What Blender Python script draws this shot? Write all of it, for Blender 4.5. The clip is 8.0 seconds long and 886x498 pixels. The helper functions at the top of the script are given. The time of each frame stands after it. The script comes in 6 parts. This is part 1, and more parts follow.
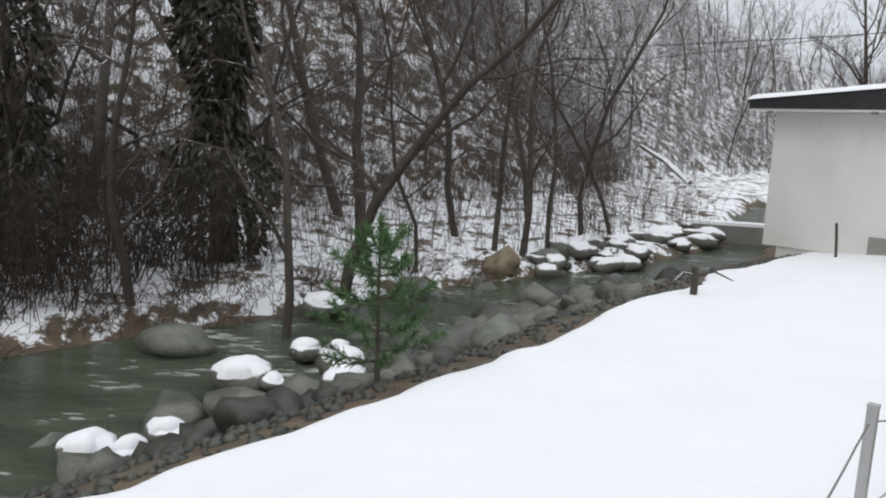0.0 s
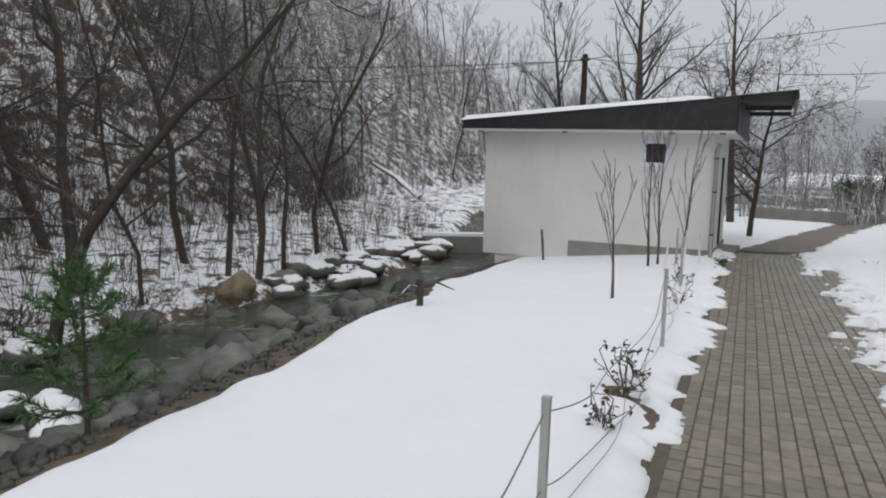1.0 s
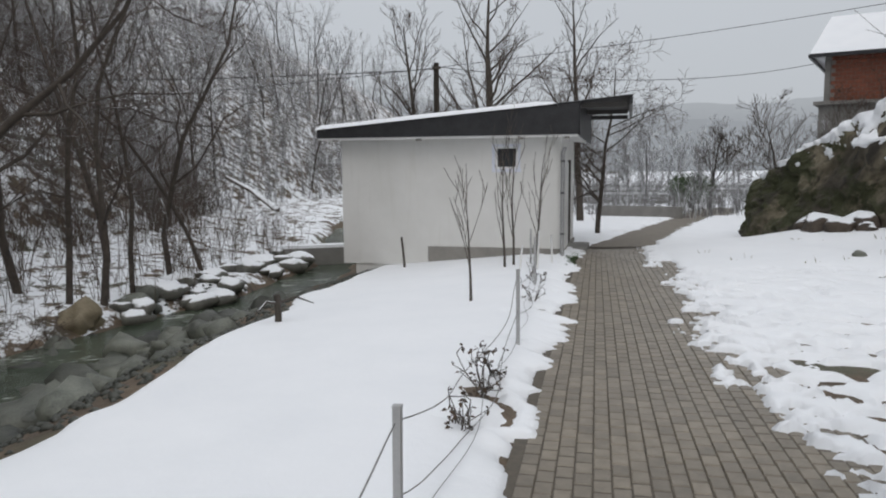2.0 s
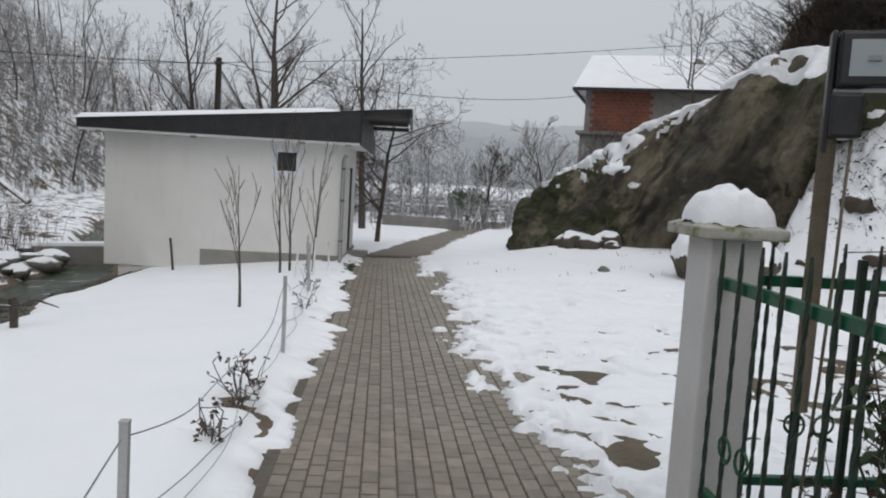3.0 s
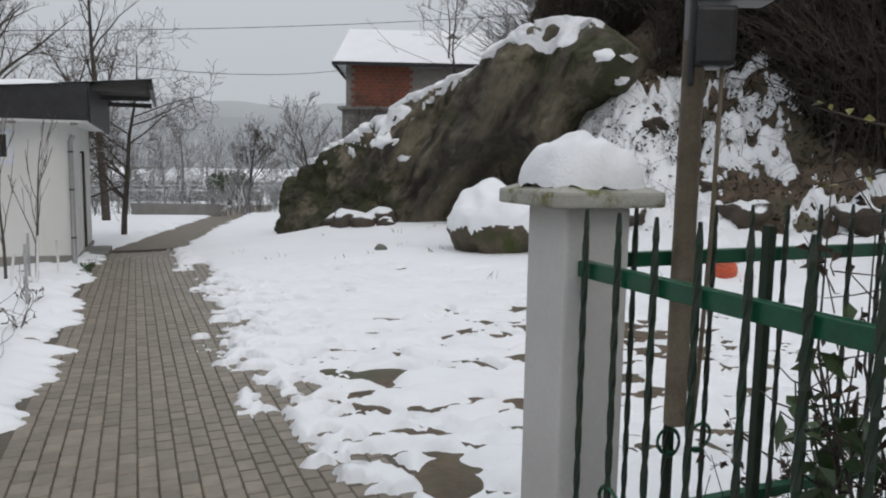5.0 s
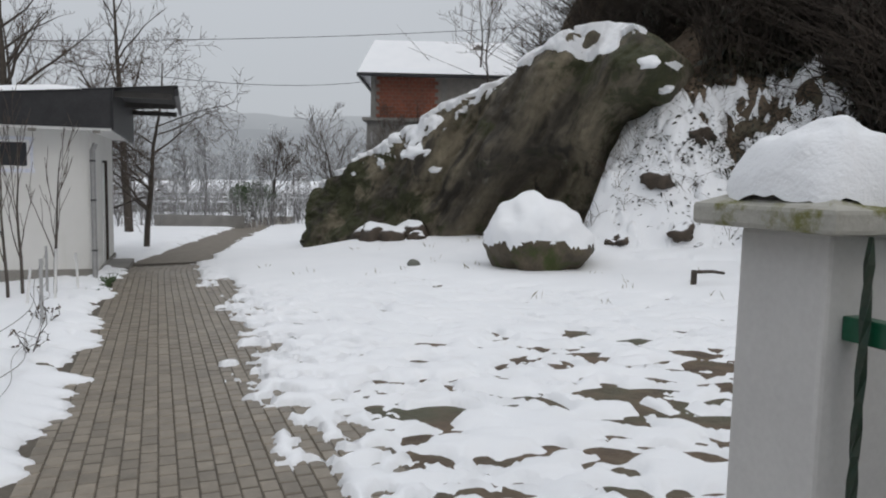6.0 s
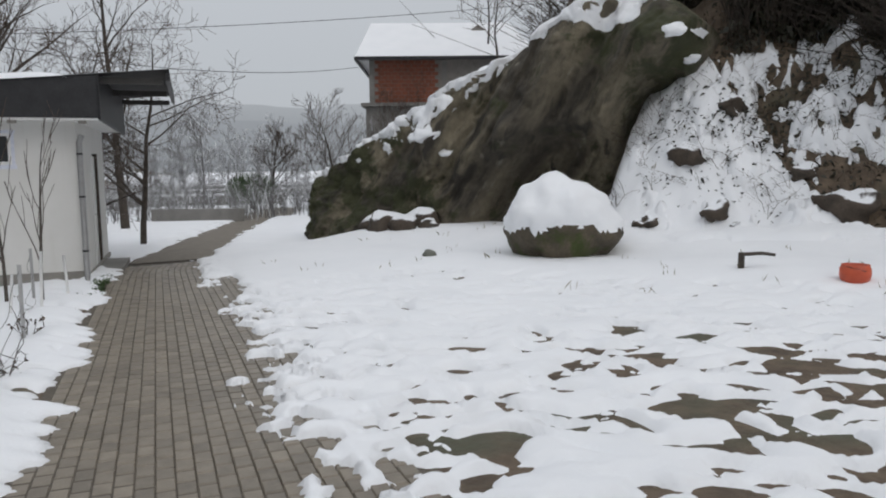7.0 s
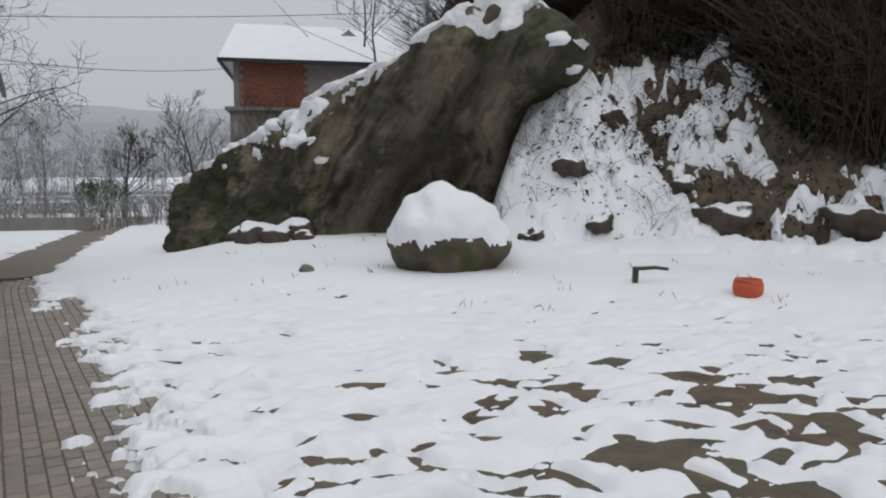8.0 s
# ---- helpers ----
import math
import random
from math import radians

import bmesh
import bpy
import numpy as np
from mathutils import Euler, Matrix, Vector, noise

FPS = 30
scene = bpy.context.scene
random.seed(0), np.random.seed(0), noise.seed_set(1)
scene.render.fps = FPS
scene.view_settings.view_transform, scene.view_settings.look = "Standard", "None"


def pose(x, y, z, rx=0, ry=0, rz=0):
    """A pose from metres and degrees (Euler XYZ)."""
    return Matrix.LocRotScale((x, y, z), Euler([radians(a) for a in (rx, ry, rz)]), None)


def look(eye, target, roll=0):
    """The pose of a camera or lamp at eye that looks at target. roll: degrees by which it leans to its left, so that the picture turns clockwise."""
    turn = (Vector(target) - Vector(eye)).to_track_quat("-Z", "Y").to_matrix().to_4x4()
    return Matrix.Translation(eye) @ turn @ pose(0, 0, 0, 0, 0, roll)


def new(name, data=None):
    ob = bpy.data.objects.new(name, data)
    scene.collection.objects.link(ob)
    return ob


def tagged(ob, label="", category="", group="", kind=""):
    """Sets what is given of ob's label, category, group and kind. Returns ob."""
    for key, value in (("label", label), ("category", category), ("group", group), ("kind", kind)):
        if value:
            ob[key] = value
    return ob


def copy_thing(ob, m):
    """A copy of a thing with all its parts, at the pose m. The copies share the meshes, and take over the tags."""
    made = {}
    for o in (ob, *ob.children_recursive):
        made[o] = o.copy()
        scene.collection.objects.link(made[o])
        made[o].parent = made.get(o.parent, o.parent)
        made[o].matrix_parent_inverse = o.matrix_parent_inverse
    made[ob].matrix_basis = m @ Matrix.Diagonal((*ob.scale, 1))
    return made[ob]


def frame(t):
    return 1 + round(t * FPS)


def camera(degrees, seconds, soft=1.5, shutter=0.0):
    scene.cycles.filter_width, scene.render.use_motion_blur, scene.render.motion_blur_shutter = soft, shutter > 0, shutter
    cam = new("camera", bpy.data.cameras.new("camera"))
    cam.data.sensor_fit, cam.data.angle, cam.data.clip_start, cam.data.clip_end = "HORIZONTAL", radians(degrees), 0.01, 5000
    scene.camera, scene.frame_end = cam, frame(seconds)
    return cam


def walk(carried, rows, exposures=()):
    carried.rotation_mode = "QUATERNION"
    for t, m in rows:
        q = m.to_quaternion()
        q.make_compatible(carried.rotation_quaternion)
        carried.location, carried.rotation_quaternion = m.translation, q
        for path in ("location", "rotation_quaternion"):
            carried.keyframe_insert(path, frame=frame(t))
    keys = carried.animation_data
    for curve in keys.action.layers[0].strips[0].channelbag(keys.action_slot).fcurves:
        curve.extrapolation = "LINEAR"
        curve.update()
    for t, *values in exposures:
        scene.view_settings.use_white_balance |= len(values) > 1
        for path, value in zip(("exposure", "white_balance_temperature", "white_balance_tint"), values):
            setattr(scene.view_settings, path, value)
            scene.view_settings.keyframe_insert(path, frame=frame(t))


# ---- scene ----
cam = camera(61.9, 8.0, soft=2.0)
PATH = [
    (0.0, 0.249, -0.04, 1.441, 80.74, -2.33, 4.86),
    (0.5, 0.33, -0.109, 1.49, 81.28, -2.55, -8.19),
    (1.0, 0.402, -0.102, 1.499, 82.76, -1.48, -15.2),
    (2.5, 0.531, -0.163, 1.515, 83.72, -1.26, -32.63),
    (3.0, 0.605, -0.223, 1.529, 84.42, -3.32, -42.22),
    (3.5, 0.781, -0.234, 1.533, 83.93, 0.96, -54.94),
    (4.0, 0.953, -0.134, 1.523, 83.78, 0.31, -59.55),
    (4.5, 1.123, 0.182, 1.52, 84.3, -0.47, -61.38),
    (5.0, 1.423, 0.522, 1.461, 83.47, -1.0, -60.23),
    (6.3, 2.128, 1.393, 1.41, 84.77, -0.87, -58.23),
    (6.5, 2.29, 1.537, 1.388, 84.63, 0.74, -58.65),
    (7.0, 2.612, 1.977, 1.379, 83.33, 0.53, -58.89),
    (7.5, 2.922, 2.353, 1.361, 84.06, 0.31, -60.5),
    (8.0, 3.282, 2.613, 1.366, 84.02, -0.36, -69.1),
]
walk(cam, [(row[0], pose(*row[1:])) for row in PATH], [(0.0, 0.45), (0.25, 0.22), (0.5, 0.1), (1.0, 0.07), (6.0, 0.04), (8.0, -0.04)])

# ---- daylight: heavy overcast, light snowfall ----
world = bpy.data.worlds.new("overcast_world")
scene.world = world
world.use_nodes = True
wn, wl = world.node_tree.nodes, world.node_tree.links
wn.clear()
w_out = wn.new("ShaderNodeOutputWorld")
w_bg = wn.new("ShaderNodeBackground")
w_sky = wn.new("ShaderNodeTexSky")
w_sky.sky_type = "NISHITA"
w_sky.sun_disc = False
w_sky.sun_elevation = radians(38)
w_sky.sun_rotation = radians(200)
w_sky.dust_density = 6.0
w_scale = wn.new("ShaderNodeMix")
w_scale.data_type = "RGBA"
w_scale.blend_type = "MULTIPLY"
w_scale.inputs["Factor"].default_value = 1.0
w_scale.inputs["B"].default_value = (0.10, 0.10, 0.10, 1)
w_geo = wn.new("ShaderNodeTexCoord")
w_sep = wn.new("ShaderNodeSeparateXYZ")
w_ramp = wn.new("ShaderNodeValToRGB")
w_ramp.color_ramp.elements[0].position = 0.0
w_ramp.color_ramp.elements[0].color = (0.50, 0.53, 0.57, 1)
w_ramp.color_ramp.elements[1].position = 1.0
w_ramp.color_ramp.elements[1].color = (0.98, 1.01, 1.06, 1)
mid = w_ramp.color_ramp.elements.new(0.35)
mid.color = (0.58, 0.605, 0.64, 1)
w_cloud = wn.new("ShaderNodeTexNoise")
w_cloud.inputs["Scale"].default_value = 1.6
w_cloud.inputs["Detail"].default_value = 3.0
w_cr = wn.new("ShaderNodeMapRange")
w_cr.inputs["To Min"].default_value = 0.93
w_cr.inputs["To Max"].default_value = 1.05
w_cm = wn.new("ShaderNodeMix")
w_cm.data_type = "RGBA"
w_cm.blend_type = "MULTIPLY"
w_cm.inputs["Factor"].default_value = 1.0
w_mix = wn.new("ShaderNodeMix")
w_mix.data_type = "RGBA"
w_mix.inputs["Factor"].default_value = 0.92
wl.new(w_sky.outputs["Color"], w_scale.inputs["A"])
wl.new(w_geo.outputs["Generated"], w_sep.inputs[0])
wl.new(w_sep.outputs["Z"], w_ramp.inputs["Fac"])
wl.new(w_geo.outputs["Generated"], w_cloud.inputs["Vector"])
wl.new(w_cloud.outputs["Fac"], w_cr.inputs["Value"])
wl.new(w_ramp.outputs["Color"], w_cm.inputs["A"])
wl.new(w_cr.outputs["Result"], w_cm.inputs["B"])
wl.new(w_scale.outputs["Result"], w_mix.inputs["A"])
wl.new(w_cm.outputs["Result"], w_mix.inputs["B"])
wl.new(w_mix.outputs["Result"], w_bg.inputs["Color"])
wl.new(w_bg.outputs["Background"], w_out.inputs["Surface"])

sun_data = bpy.data.lights.new("sun", "SUN")
sun_data.energy = 0.35
sun_data.angle = radians(40)
sun_data.color = (1.0, 0.97, 0.93)
sun = new("sun", sun_data)
sun.matrix_world = look((0, 0, 30), (12, 22, 0))


# ---- materials ----
def bsdf_material(name):
    m = bpy.data.materials.new(name)
    m.use_nodes = True
    return m, m.node_tree.nodes, m.node_tree.links, m.node_tree.nodes["Principled BSDF"]


def noise_node(n, l, scale, detail=4.0, vec=None, rough=0.6):
    t = n.new("ShaderNodeTexNoise")
    t.inputs["Scale"].default_value = scale
    t.inputs["Detail"].default_value = detail
    t.inputs["Roughness"].default_value = rough
    if vec:
        l.new(vec, t.inputs["Vector"])
    return t.outputs["Fac"]


def ramp_node(n, l, fac, stops):
    r = n.new("ShaderNodeValToRGB")
    while len(r.color_ramp.elements) < len(stops):
        r.color_ramp.elements.new(0.5)
    for e, (p, c) in zip(r.color_ramp.elements, stops):
        e.position = p
        e.color = (*c, 1) if len(c) == 3 else c
    l.new(fac, r.inputs["Fac"])
    return r.outputs["Color"]


def mix_node(n, l, fac, a, b, blend="MIX"):
    x = n.new("ShaderNodeMix")
    x.data_type = "RGBA"
    x.blend_type = blend
    for key, v in (("Factor", fac), ("A", a), ("B", b)):
        if isinstance(v, (int, float)):
            x.inputs[key].default_value = v
        elif isinstance(v, tuple):
            x.inputs[key].default_value = (*v, 1) if len(v) == 3 else v
        else:
            l.new(v, x.inputs[key])
    return x.outputs["Result"]


def range_node(n, l, v, a, b, c=0.0, d=1.0):
    r = n.new("ShaderNodeMapRange")
    for key, q in (("From Min", a), ("From Max", b), ("To Min", c), ("To Max", d)):
        r.inputs[key].default_value = q
    l.new(v, r.inputs["Value"])
    return r.outputs["Result"]


def bump_node(n, l, bsdf, height, strength=0.4, distance=0.02):
    b = n.new("ShaderNodeBump")
    b.inputs["Strength"].default_value = strength
    b.inputs["Distance"].default_value = distance
    l.new(height, b.inputs["Height"])
    l.new(b.outputs["Normal"], bsdf.inputs["Normal"])


def position(n):
    return n.new("ShaderNodeNewGeometry").outputs["Position"]


def math_node(n, l, op, a, b):
    m = n.new("ShaderNodeMath")
    m.operation = op
    for i, v in enumerate((a, b)):
        if isinstance(v, (int, float)):
            m.inputs[i].default_value = v
        else:
            l.new(v, m.inputs[i])
    return m.outputs[0]


SNOW = (0.86, 0.88, 0.91)


def surface(name, dark, light, scale=6.0, fine=60.0, rough=0.8, bump=0.3, metal=0.0, snow=None, depth=0.01, moss=None, vary=0.0):
    """Two-scale mottled surface; snow: how steep a face may be before snow slides off; moss: a second colour in patches."""
    m, n, l, b = bsdf_material(name)
    p = position(n)
    big = noise_node(n, l, scale, 5, p)
    small = noise_node(n, l, fine, 3, p)
    f = math_node(n, l, "ADD", math_node(n, l, "MULTIPLY", big, 0.65), math_node(n, l, "MULTIPLY", small, 0.35))
    c = mix_node(n, l, range_node(n, l, f, 0.32, 0.68), dark, light)
    if moss:
        patch = noise_node(n, l, scale * 0.55, 6, p, 0.7)
        c = mix_node(n, l, range_node(n, l, patch, 0.5, 0.6), c, moss)
    if vary:
        rnd = n.new("ShaderNodeObjectInfo").outputs["Random"]
        c = mix_node(n, l, 1.0, c, mix_node(n, l, rnd, (1 - vary,) * 3, (1 + vary * 0.6,) * 3), "MULTIPLY")
    r = rough
    if snow is not None:
        geo = n.new("ShaderNodeNewGeometry")
        sep = n.new("ShaderNodeSeparateXYZ")
        l.new(geo.outputs["Normal"], sep.inputs[0])
        jitter = math_node(n, l, "MULTIPLY", math_node(n, l, "SUBTRACT", noise_node(n, l, scale * 0.8, 5, p, 0.7), 0.5), 0.9)
        k = range_node(n, l, math_node(n, l, "ADD", sep.outputs["Z"], jitter), snow - 0.05, snow + 0.07)
        c = mix_node(n, l, k, c, SNOW)
    l.new(c, b.inputs["Base Color"])
    b.inputs["Roughness"].default_value = r
    b.inputs["Metallic"].default_value = metal
    if bump:
        bump_node(n, l, b, f, bump, depth)
    return m


def snow_material():
    m, n, l, b = bsdf_material("fresh_snow")
    p = position(n)
    c = mix_node(n, l, noise_node(n, l, 1.1, 3, p), (0.80, 0.82, 0.85), (0.90, 0.91, 0.93))
    l.new(c, b.inputs["Base Color"])
    b.inputs["Roughness"].default_value = 0.75
    b.inputs["Subsurface Weight"].default_value = 0.0
    h = math_node(n, l, "ADD", noise_node(n, l, 9, 4, p), math_node(n, l, "MULTIPLY", noise_node(n, l, 90, 2, p), 0.25))
    bump_node(n, l, b, h, 0.35, 0.03)
    return m


def ground_material():
    """Wet earth, stones and leaf litter with snow lying where the cover attribute says."""
    m, n, l, b = bsdf_material("snowy_earth")
    p = position(n)
    earth = mix_node(n, l, range_node(n, l, noise_node(n, l, 3.5, 6, p), 0.3, 0.7), (0.058, 0.042, 0.029), (0.17, 0.125, 0.085))
    earth = mix_node(n, l, range_node(n, l, noise_node(n, l, 0.7, 5, p), 0.5, 0.7), earth, (0.08, 0.085, 0.055))
    cover = n.new("ShaderNodeAttribute")
    cover.attribute_name = "cover"
    k = math_node(n, l, "ADD", cover.outputs["Fac"], math_node(n, l, "MULTIPLY", math_node(n, l, "SUBTRACT", noise_node(n, l, 1.7, 7, p, 0.72), 0.5), 1.6))
    k = range_node(n, l, k, 0.47, 0.56)
    l.new(mix_node(n, l, k, earth, SNOW), b.inputs["Base Color"])
    b.inputs["Roughness"].default_value = 0.85
    bump_node(n, l, b, noise_node(n, l, 14, 6, p), 0.6, 0.05)
    return m


def water_material():
    m, n, l, b = bsdf_material("murky_stream_water")
    p = position(n)
    stretch = n.new("ShaderNodeMapping")
    stretch.inputs["Rotation"].default_value = (0, 0, radians(-50))
    stretch.inputs["Scale"].default_value = (0.55, 1.6, 1)
    l.new(p, stretch.inputs["Vector"])
    v = stretch.outputs["Vector"]
    big = noise_node(n, l, 0.9, 4, v)
    fine = noise_node(n, l, 5.0, 5, v)
    c = mix_node(n, l, range_node(n, l, big, 0.35, 0.65), (0.042, 0.056, 0.038), (0.085, 0.10, 0.072))
    foam = range_node(n, l, math_node(n, l, "ADD", math_node(n, l, "MULTIPLY", big, 0.7), math_node(n, l, "MULTIPLY", fine, 0.5)), 0.68, 0.80)
    c = mix_node(n, l, foam, c, (0.5, 0.53, 0.5))
    l.new(c, b.inputs["Base Color"])
    l.new(range_node(n, l, foam, 0, 1, 0.16, 0.6), b.inputs["Roughness"])
    b.inputs["IOR"].default_value = 1.33
    bump_node(n, l, b, math_node(n, l, "ADD", fine, big), 0.35, 0.06)
    return m


def plaster_material():
    m, n, l, b = bsdf_material("white_render")
    p = position(n)
    c = mix_node(n, l, range_node(n, l, noise_node(n, l, 0.9, 5, p), 0.3, 0.7), (0.62, 0.615, 0.59), (0.70, 0.695, 0.675))
    streak = n.new("ShaderNodeMapping")
    streak.inputs["Scale"].default_value = (3.0, 3.0, 0.25)
    l.new(p, streak.inputs["Vector"])
    c = mix_node(n, l, range_node(n, l, noise_node(n, l, 2.0, 5, streak.outputs["Vector"]), 0.56, 0.75, 0, 0.35), c, (0.55, 0.54, 0.49))
    l.new(c, b.inputs["Base Color"])
    b.inputs["Roughness"].default_value = 0.9
    bump_node(n, l, b, noise_node(n, l, 130, 3, p), 0.25, 0.006)
    return m


def rock_material():
    m, n, l, b = bsdf_material("weathered_sandstone")
    p = position(n)
    turn = n.new("ShaderNodeMapping")
    turn.inputs["Rotation"].default_value = (radians(-30), 0, 0)
    l.new(p, turn.inputs["Vector"])
    streak = n.new("ShaderNodeMapping")
    streak.inputs["Scale"].default_value = (0.7, 1.5, 0.22)
    l.new(turn.outputs["Vector"], streak.inputs["Vector"])
    sv = streak.outputs["Vector"]
    c = mix_node(n, l, range_node(n, l, noise_node(n, l, 0.8, 4, sv, 0.55), 0.40, 0.60), (0.075, 0.064, 0.048), (0.21, 0.18, 0.125))
    c = mix_node(n, l, 0.8, c, mix_node(n, l, range_node(n, l, noise_node(n, l, 5, 8, p, 0.7), 0.3, 0.7), (0.55, 0.55, 0.55), (1.3, 1.3, 1.3)), "MULTIPLY")
    c = mix_node(n, l, range_node(n, l, noise_node(n, l, 1.7, 7, sv, 0.62), 0.52, 0.60, 0, 0.85), c, (0.03, 0.026, 0.022))
    c = mix_node(n, l, range_node(n, l, noise_node(n, l, 2.6, 5, sv, 0.6), 0.64, 0.72, 0, 0.5), c, (0.30, 0.28, 0.23))
    sy = n.new("ShaderNodeSeparateXYZ")
    l.new(p, sy.inputs[0])
    mossy = math_node(n, l, "ADD", noise_node(n, l, 0.9, 9, p, 0.75), range_node(n, l, sy.outputs["Y"], 9.0, 14.0, -0.06, 0.06))
    mossy = math_node(n, l, "ADD", mossy, range_node(n, l, sy.outputs["Y"], 8.0, 6.3, 0.0, 0.11))
    c = mix_node(n, l, range_node(n, l, mossy, 0.50, 0.58, 0, 0.92), c, mix_node(n, l, noise_node(n, l, 14, 4, p), (0.022, 0.026, 0.012), (0.07, 0.075, 0.03)))
    geo = n.new("ShaderNodeNewGeometry")
    sep = n.new("ShaderNodeSeparateXYZ")
    l.new(geo.outputs["Normal"], sep.inputs[0])
    j = math_node(n, l, "MULTIPLY", math_node(n, l, "SUBTRACT", noise_node(n, l, 1.6, 6, p, 0.7), 0.5), 0.9)
    l.new(mix_node(n, l, range_node(n, l, math_node(n, l, "ADD", sep.outputs["Z"], j), 0.93, 1.0), c, SNOW), b.inputs["Base Color"])
    b.inputs["Roughness"].default_value = 0.85
    bump_node(n, l, b, math_node(n, l, "ADD", noise_node(n, l, 3, 10, p, 0.65), noise_node(n, l, 25, 4, p)), 0.7, 0.08)
    return m


def glass_material(name, tint, rough=0.05):
    m, n, l, b = bsdf_material(name)
    b.inputs["Base Color"].default_value = (*tint, 1)
    b.inputs["Roughness"].default_value = rough
    b.inputs["IOR"].default_value = 1.5
    return m


def leaf_material(name, dark, light, rough=0.5):
    m, n, l, b = bsdf_material(name)
    isl = n.new("ShaderNodeNewGeometry").outputs["Random Per Island"]
    c = mix_node(n, l, isl, dark, light)
    c = mix_node(n, l, 0.5, c, mix_node(n, l, noise_node(n, l, 30, 2, position(n)), (0.5, 0.5, 0.5), (1.4, 1.4, 1.4)), "MULTIPLY")
    l.new(c, b.inputs["Base Color"])
    b.inputs["Roughness"].default_value = rough
    return m


M_SNOW = snow_material()
M_GROUND = ground_material()
M_WATER = water_material()
M_PLASTER = plaster_material()
M_ROCK = rock_material()
M_EARTH = surface("wet_earth", (0.075, 0.058, 0.043), (0.17, 0.135, 0.10), 5, 50, 0.8, 0.6, depth=0.03)
M_PAVER = surface("concrete_paver", (0.15, 0.126, 0.094), (0.255, 0.217, 0.166), 9, 120, 0.42, 0.4, depth=0.004, vary=0.22)
M_JOINT = surface("sandy_joint", (0.06, 0.05, 0.037), (0.12, 0.10, 0.075), 20, 150, 0.7, 0.4)
M_PAVER_FAR = surface("concrete_paver_far", (0.14, 0.12, 0.097), (0.21, 0.185, 0.152), 5, 60, 0.8, 0.3, depth=0.004)
M_PLINTH = surface("grey_plinth_render", (0.20, 0.19, 0.175), (0.29, 0.275, 0.25), 3, 60, 0.85, 0.3)
M_FASCIA = surface("black_sheet_metal", (0.018, 0.018, 0.02), (0.04, 0.04, 0.043), 4, 40, 0.45, 0.1, 0.3)
M_SOFFIT = surface("dark_boarding", (0.03, 0.028, 0.027), (0.07, 0.065, 0.06), 6, 60, 0.6, 0.3)
M_PVC = surface("white_plastic_frame", (0.72, 0.72, 0.71), (0.8, 0.8, 0.79), 10, 80, 0.35, 0.05)
M_FOIL = surface("bluish_protective_film", (0.50, 0.54, 0.66), (0.78, 0.79, 0.83), 30, 120, 0.4, 0.2)
M_DARKGLASS = glass_material("dark_window_glass", (0.02, 0.022, 0.025))
M_PIPE = surface("grey_downpipe", (0.22, 0.22, 0.22), (0.33, 0.33, 0.33), 8, 60, 0.4, 0.1, 0.2)
M_PILLAR = surface("white_painted_plaster", (0.57, 0.56, 0.55), (0.68, 0.67, 0.655), 2.5, 70, 0.8, 0.3, depth=0.004)
M_SKIRT = surface("grey_painted_skirt", (0.2, 0.21, 0.22), (0.3, 0.31, 0.32), 6, 60, 0.8, 0.3)
M_CAP = surface("mossy_concrete_cap", (0.34, 0.33, 0.29), (0.5, 0.49, 0.45), 12, 70, 0.85, 0.5, moss=(0.17, 0.17, 0.06))
M_GREEN = surface("dark_green_gloss_paint", (0.005, 0.07, 0.034), (0.011, 0.11, 0.055), 14, 90, 0.3, 0.15)
M_GREENDARK = surface("weathered_green_bar", (0.006, 0.035, 0.022), (0.04, 0.045, 0.03), 16, 90, 0.5, 0.3)
M_WOOD = surface("weathered_wood", (0.12, 0.095, 0.065), (0.24, 0.20, 0.145), 8, 90, 0.75, 0.5)
M_DARKWOOD = surface("dark_weathered_wood", (0.035, 0.028, 0.022), (0.09, 0.075, 0.06), 8, 90, 0.8, 0.5)
M_BLACK = surface("black_cast_housing", (0.012, 0.012, 0.013), (0.03, 0.03, 0.032), 10, 80, 0.4, 0.15)
M_LAMPGLASS = glass_material("floodlight_glass", (0.34, 0.38, 0.40), 0.12)
M_REFLECT = surface("dull_reflector", (0.5, 0.52, 0.53), (0.62, 0.63, 0.64), 20, 90, 0.35, 0.1, 0.6)
M_STEEL = surface("galvanised_post", (0.34, 0.34, 0.34), (0.46, 0.46, 0.455), 12, 90, 0.45, 0.1, 0.3)
M_WIRE = surface("grey_wire", (0.16, 0.16, 0.16), (0.26, 0.26, 0.25), 30, 120, 0.5, 0.1, 0.4)
M_CABLE = surface("black_cable", (0.015, 0.015, 0.016), (0.03, 0.03, 0.03), 30, 120, 0.6, 0.0)
M_BARK = surface("dark_wet_bark", (0.03, 0.024, 0.02), (0.09, 0.074, 0.06), 6, 50, 0.85, 0.6, snow=0.97)
M_BARKGREY = surface("grey_brown_bark", (0.05, 0.042, 0.036), (0.11, 0.095, 0.08), 6, 50, 0.85, 0.6, snow=1.1)
M_TWIG = surface("thin_bare_twigs", (0.042, 0.032, 0.026), (0.115, 0.085, 0.066), 3, 30, 0.85, 0.0, snow=0.98)
M_TWIGSNOW = surface("snow_dusted_twigs", (0.06, 0.053, 0.05), (0.13, 0.115, 0.105), 2, 30, 0.85, 0.0, snow=0.6)
# far twigs: paler base colour and extra snow stand in for haze
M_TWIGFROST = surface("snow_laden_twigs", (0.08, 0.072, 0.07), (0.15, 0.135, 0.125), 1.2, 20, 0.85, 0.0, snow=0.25)
